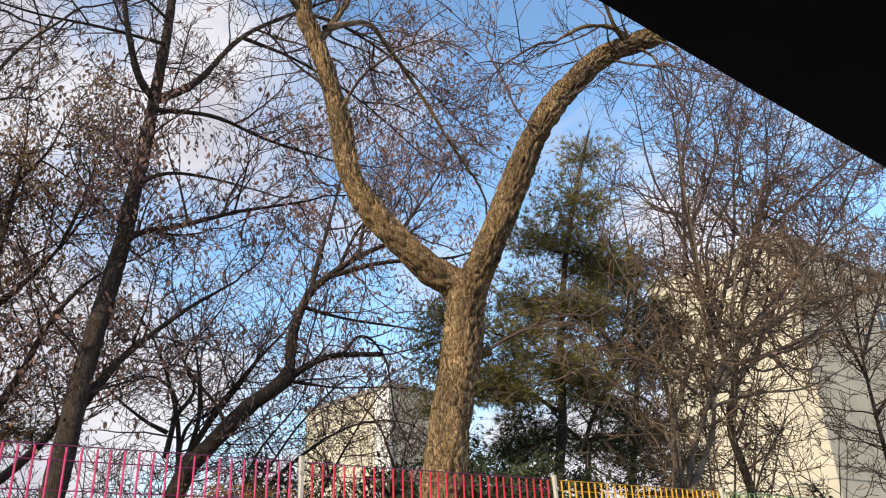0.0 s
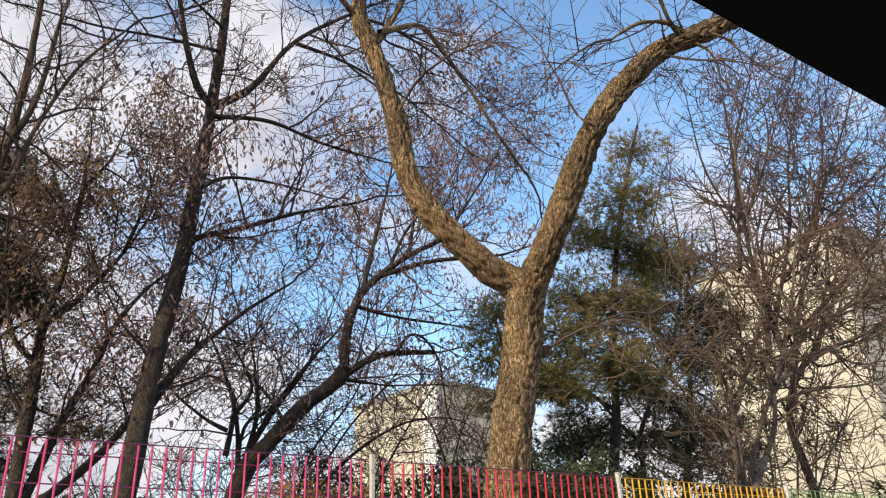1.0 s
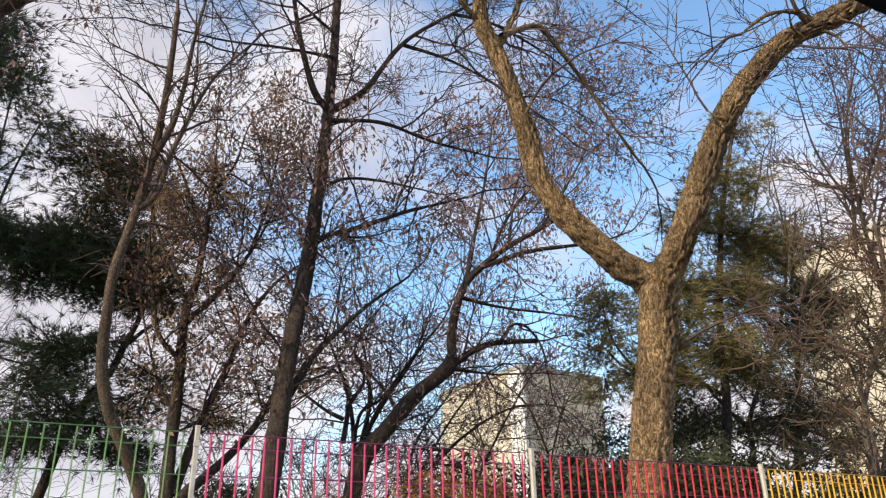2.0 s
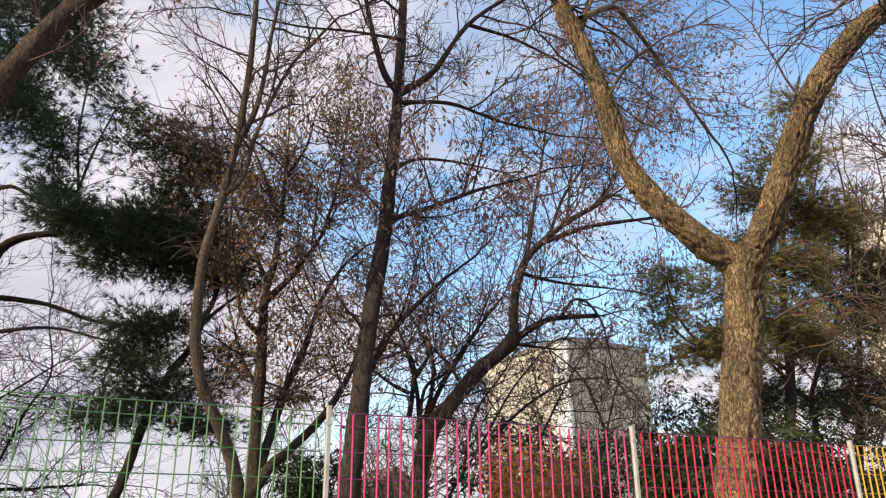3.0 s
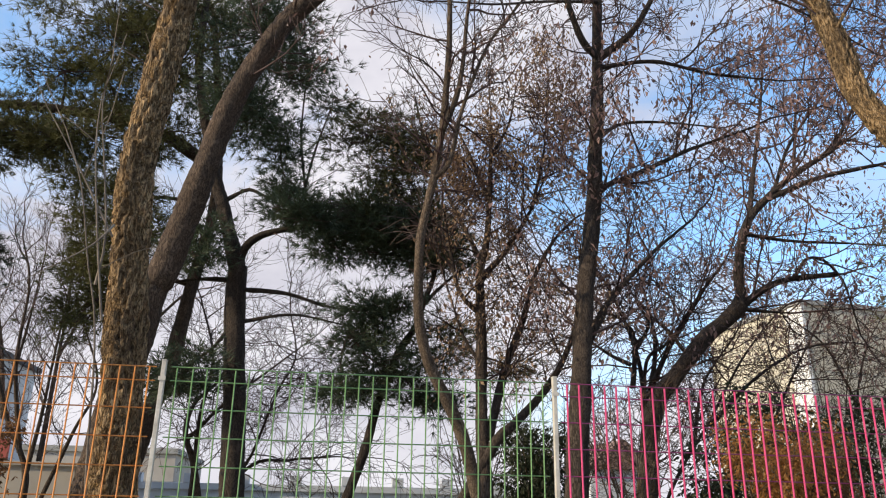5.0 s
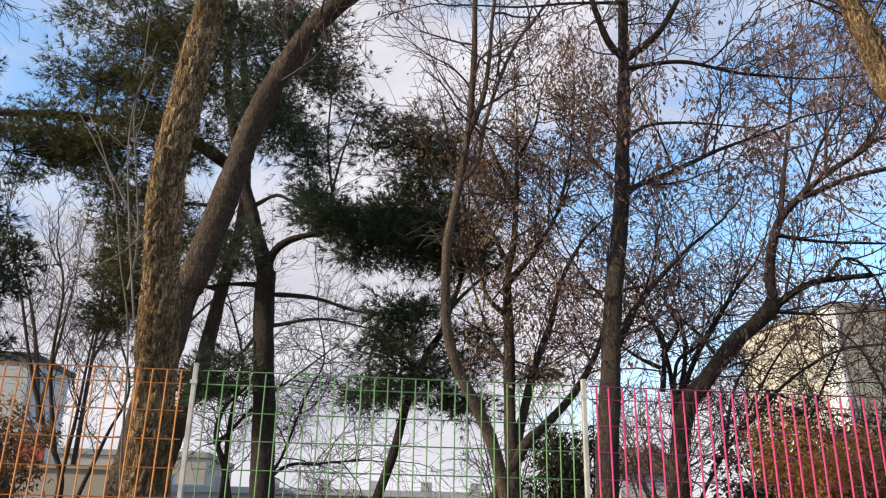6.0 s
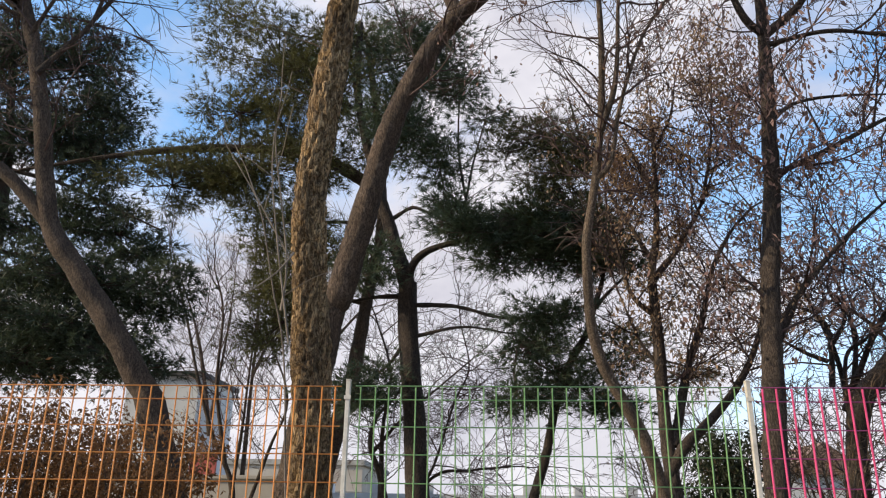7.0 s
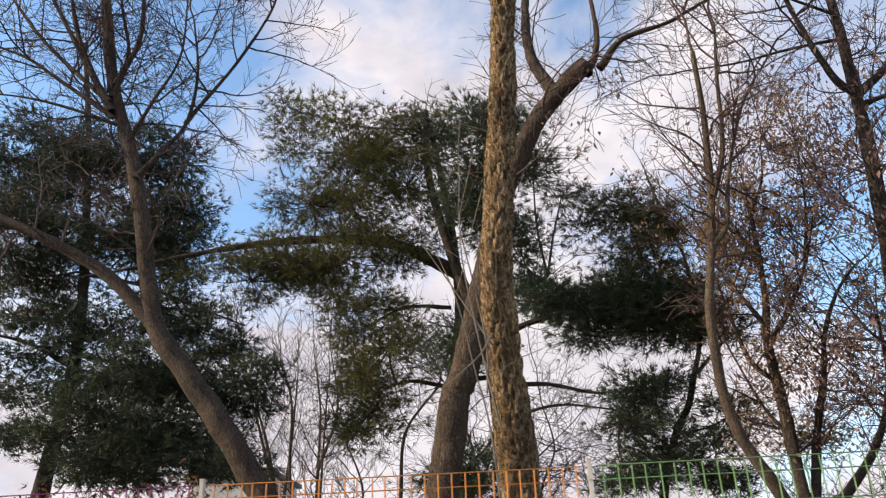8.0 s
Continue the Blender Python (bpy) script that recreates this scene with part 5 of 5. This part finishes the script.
limb(bare_e, [(-9.59, 22, 1.36), (-9.02, 22, 3.27), (-8.63, 22, 4.66), (-9.39, 22, 6.56)], 0.08, 0.02)
limb(bare_e, [(-10.21, 22, 2.77), (-10.7, 22, 5.03), (-10.76, 22, 7.15), (-11.17, 22, 8.51)], 0.07, 0.02)
branch_out(bare_e, 2.4, 2.0, 0.022, 2, 2.4, rise=0.7, wild=0.35, kids=5)
finish(bare_e)
bare_f = Tree("bare_tree", "small bare tree with arching branches", bark_brown, twig_dark, 19, 0.004, fine=0.0046)
limb(bare_f, [(-5.1, 19, 0.77), (-5.46, 19, 2.35), (-5.74, 19, 3.11), (-5.62, 19, 3.77), (-5.14, 19, 4.33), (-4.81, 19, 5.18)], 0.12, 0.02)
limb(bare_f, [(-5.46, 19, 2.35), (-5.46, 19, 3.51), (-5.33, 19, 4.87), (-5.76, 19, 6.27)], 0.09, 0.02)
limb(bare_f, [(-4.52, 19, 2.01), (-4.19, 19, 2.79), (-3.77, 19, 4.13), (-3.42, 19, 4.97), (-3.64, 19, 6.1)], 0.05, 0.015)
limb(bare_f, [(-4.41, 19, 2.27), (-3.38, 19, 2.57), (-2.46, 19, 2.67)], 0.06, 0.02)
limb(bare_f, [(-5.66, 19, 2.98), (-4.95, 19, 3.8), (-3.94, 19, 4.67), (-2.9, 19, 5.56)], 0.05, 0.012)
branch_out(bare_f, 4.5, 2.4, 0.018, 2, 2.2, rise=-0.15, wild=0.4, kids=6)
finish(bare_f)
bare_g = Tree("bare_tree", "bushy bare tree with arching grey twigs", bark_dark, twig_dark, 20, 0.004, fine=0.006)
limb(bare_g, [(3.47, 15.5, 1.1), (3.6, 15.5, 2.16), (3.79, 15.5, 3.29), (3.71, 15.5, 4.58), (3.35, 15.5, 5.66), (2.98, 15.5, 6.39)], 0.12, 0.02)
limb(bare_g, [(3.73, 15.5, 3.52), (4.36, 15.5, 4.75), (5.08, 15.5, 5.82), (5.57, 15.5, 6.92)], 0.07, 0.015)
limb(bare_g, [(3.76, 15.5, 3.29), (4.1, 15.5, 4.73), (4.01, 15.5, 5.72), (3.78, 15.5, 6.74)], 0.07, 0.015)
limb(bare_g, [(4.92, 17, 2.03), (5.98, 17, 3.57), (7.13, 17, 5.25), (8.49, 17, 6.5), (9.53, 17, 6.01)], 0.05, 0.012)
limb(bare_g, [(6.24, 17.5, 3.5), (7.6, 17.62, 4.69), (9.19, 17.75, 5.55), (10.95, 17.88, 5.71), (12.11, 18, 4.91)], 0.05, 0.012)
limb(bare_g, [(7.71, 18.5, 1.91), (8.71, 18.5, 4.17), (10.13, 18.5, 6.38), (11.14, 18.5, 7.44)], 0.06, 0.012)
limb(bare_g, [(10.38, 19, 1.74), (11.12, 19, 4.08), (11.84, 19, 5.99), (12.97, 19, 7.4)], 0.06, 0.012)
limb(bare_g, [(11.25, 19, 4.39), (10.58, 19, 5.89), (9.62, 19, 6.61), (8.79, 19, 7.02)], 0.04, 0.012)
limb(bare_g, [(6.26, 18.5, 2.92), (6.68, 18.5, 4.62), (7.74, 18.5, 6.03), (8.34, 18.5, 7.17)], 0.05, 0.012)
limb(bare_g, [(3.72, 15.2, 1.74), (3.71, 15.2, 4.27), (4.23, 15.2, 4.87), (5, 15.2, 5.8), (5.38, 15.2, 6.54)], 0.06, 0.015)
limb(bare_g, [(3.89, 15.2, 4.07), (4.43, 15.2, 5.06), (5.1, 15.2, 6), (5.79, 15.2, 6.88), (6.17, 15.2, 7.71)], 0.06, 0.015)
limb(bare_g, [(3.43, 15.2, 3.92), (3.52, 15.2, 4.71), (3.45, 15.2, 5.17), (2.98, 15.2, 5.43), (2.47, 15.2, 5.14)], 0.06, 0.015)
limb(bare_g, [(3.42, 15.2, 4.39), (2.96, 15.2, 4.59), (2.35, 15.2, 5.01), (1.98, 15.2, 5.46)], 0.05, 0.015)
limb(bare_g, [(3.48, 15.2, 4.63), (3.86, 15.2, 5.26), (3.62, 15.2, 5.86), (4.05, 15.2, 6.67)], 0.05, 0.015)
branch_out(bare_g, 3.1, 2.2, 0.02, 2, 2.0, rise=0.0, wild=0.45, kids=4)
leaves(bare_g, lambda q: bunch(q, 0.4), 0.12, 1, 0.1)
finish(bare_g, leaf=leaf_dry)
bare_h = Tree("bare_tree", "slender bare trees with upright twigs far off", bark_brown, twig_brown, 21, 0.004, fine=0.0046)
limb(bare_h, [(-10.99, 26, 3.97), (-10.98, 26, 5.92), (-10.97, 26, 8.01), (-11.27, 26, 10.06)], 0.1, 0.02)
limb(bare_h, [(-10.98, 26, 5.92), (-10.37, 26, 7.97), (-10.65, 26, 10.02)], 0.06, 0.02)
limb(bare_h, [(-11.49, 24, 3.81), (-12.01, 24, 6.15), (-12.49, 24, 7.6), (-13.19, 24, 9.16)], 0.08, 0.02)
limb(bare_h, [(-11.52, 24, 4.29), (-11.31, 24, 6.64), (-11.23, 24, 8.46)], 0.06, 0.02)
limb(bare_h, [(-7.58, 22, 4.35), (-7.41, 22, 6.19), (-6.39, 22, 7.61), (-6.71, 22, 8.49)], 0.06, 0.02)
branch_out(bare_h, 2.0, 2.4, 0.018, 2, 2.2, rise=0.8, wild=0.2, kids=5)
finish(bare_h)


# ---- shrubs ----
def brush(x, y, wide, high, label, seed):
    s = Tree("bare_shrub", label, bark_light, twig_brown, seed, 0.002, fine=0.0055)
    s.root["category"] = "shrub"
    rng = random.Random(seed)
    for k in range(8):
        a = k * 0.785 + rng.uniform(-0.3, 0.3)
        w = wide * rng.uniform(0.5, 1.1)
        c, n = math.cos(a) * w, math.sin(a) * w
        limb(s, [(x + c * 0.06, y + n * 0.06, -0.1), (x + c * 0.2, y + n * 0.2, high * 0.3), (x + c * 0.55, y + n * 0.5, high * 0.62), (x + c, y + n * 0.8, high * rng.uniform(0.75, 1.0))], rng.uniform(0.025, 0.04), 0.009)
    branch_out(s, 2.8, 1.1, 0.017, 2, 1.6, rise=0.15, wild=0.6, kids=3)
    leaves(s, lambda q: 0.04, 0.07, 1)
    finish(s, leaf=leaf_dry)


def shrub(x, y, wide, high, leaf, label, seed, count, size=0.09):
    s = Tree("shrub", label, bark_brown, twig_brown, seed, 0.002)
    s.root["category"] = "shrub"
    for k in range(5):
        a = k * 1.26 + seed
        limb(s, [(x, y, 0), (x + math.cos(a) * wide * 0.25, y + math.sin(a) * wide * 0.25, high * 0.35), (x + math.cos(a) * wide * 0.5, y + math.sin(a) * wide * 0.5, high * 0.7)], 0.025, 0.01)
    branch_out(s, 3.6, wide * 0.55, 0.009, 2, 1.2, rise=0.4, kids=3)
    leaves(s, lambda q: 1.0, size, count, 0.09, 0.5)
    finish(s, leaf=leaf)


shrub(2.05, 8.3, 0.8, 2.8, leaf_orange, "rounded shrub with dry orange leaves", 31, 18, 0.055)
shrub(2.75, 8.7, 0.7, 2.6, leaf_rust, "rust-coloured shrub behind the fence", 32, 14, 0.055)
for k, (x, y, w, h) in enumerate(((5.4, 8.8, 1.4, 2.9), (7.4, 9.6, 1.5, 3.5), (4.4, 7.6, 1.2, 2.7), (9.4, 8.6, 1.4, 2.6), (3.6, 11.2, 1.3, 2.7),
                                 (5.2, 12.4, 1.7, 3.5), (8.8, 12.2, 1.7, 4.6), (11.4, 11.2, 1.6, 4.2), (6.6, 7.2, 1.1, 2.3), (12.5, 8.6, 1.4, 2.7))):
    shrub(x, y, w, h, leaf_green, "dark evergreen shrub behind the fence", 40 + k, 18 if k in (0, 2) else 10, 0.12)
for k, (x, y, w, h) in enumerate(((-8.9, 9.8, 1.3, 2.9), (-7.4, 10.6, 1.2, 2.6), (-10.6, 11.8, 1.5, 3.2), (-12.6, 11.5, 1.6, 3.2), (-8.6, 12.6, 1.4, 3.0))):
    shrub(x, y, w, h, leaf_rust, "brown-leaved shrub behind the orange fence", 60 + k, 16, 0.085)
for k, (x, y, w, h) in enumerate(((8.6, 7.3, 1.5, 4.4), (10.8, 8.4, 1.7, 5.0), (12.9, 8.0, 1.5, 3.6))):
    brush(x, y, w, h, "tangled bare shrub with sunlit brown twigs", 70 + k)
for k, (x, y, w, h) in enumerate(((7.4, 18.5, 1.8, 5.6), (9.6, 18.0, 1.9, 6.0), (11.4, 18.8, 1.7, 5.4), (2.6, 17.5, 1.8, 4.6), (4.6, 18.2, 1.7, 4.4), (0.7, 17.6, 1.3, 3.5))):
    brush(x, y, w, h, "tall bare shrub with fine tan twigs among the trees", 80 + k)
shrub(5.2, 9.5, 0.6, 3.3, leaf_green, "dark evergreen shrub behind the fence", 38, 12, 0.09)
brush(2.4, 13.2, 1.2, 3.2, "low bare shrub with crossing twigs between the trees", 90)
shrub(0.75, 12.8, 0.75, 3.3, leaf_green, "dark evergreen shrub behind the tree stems", 39, 14, 0.09)
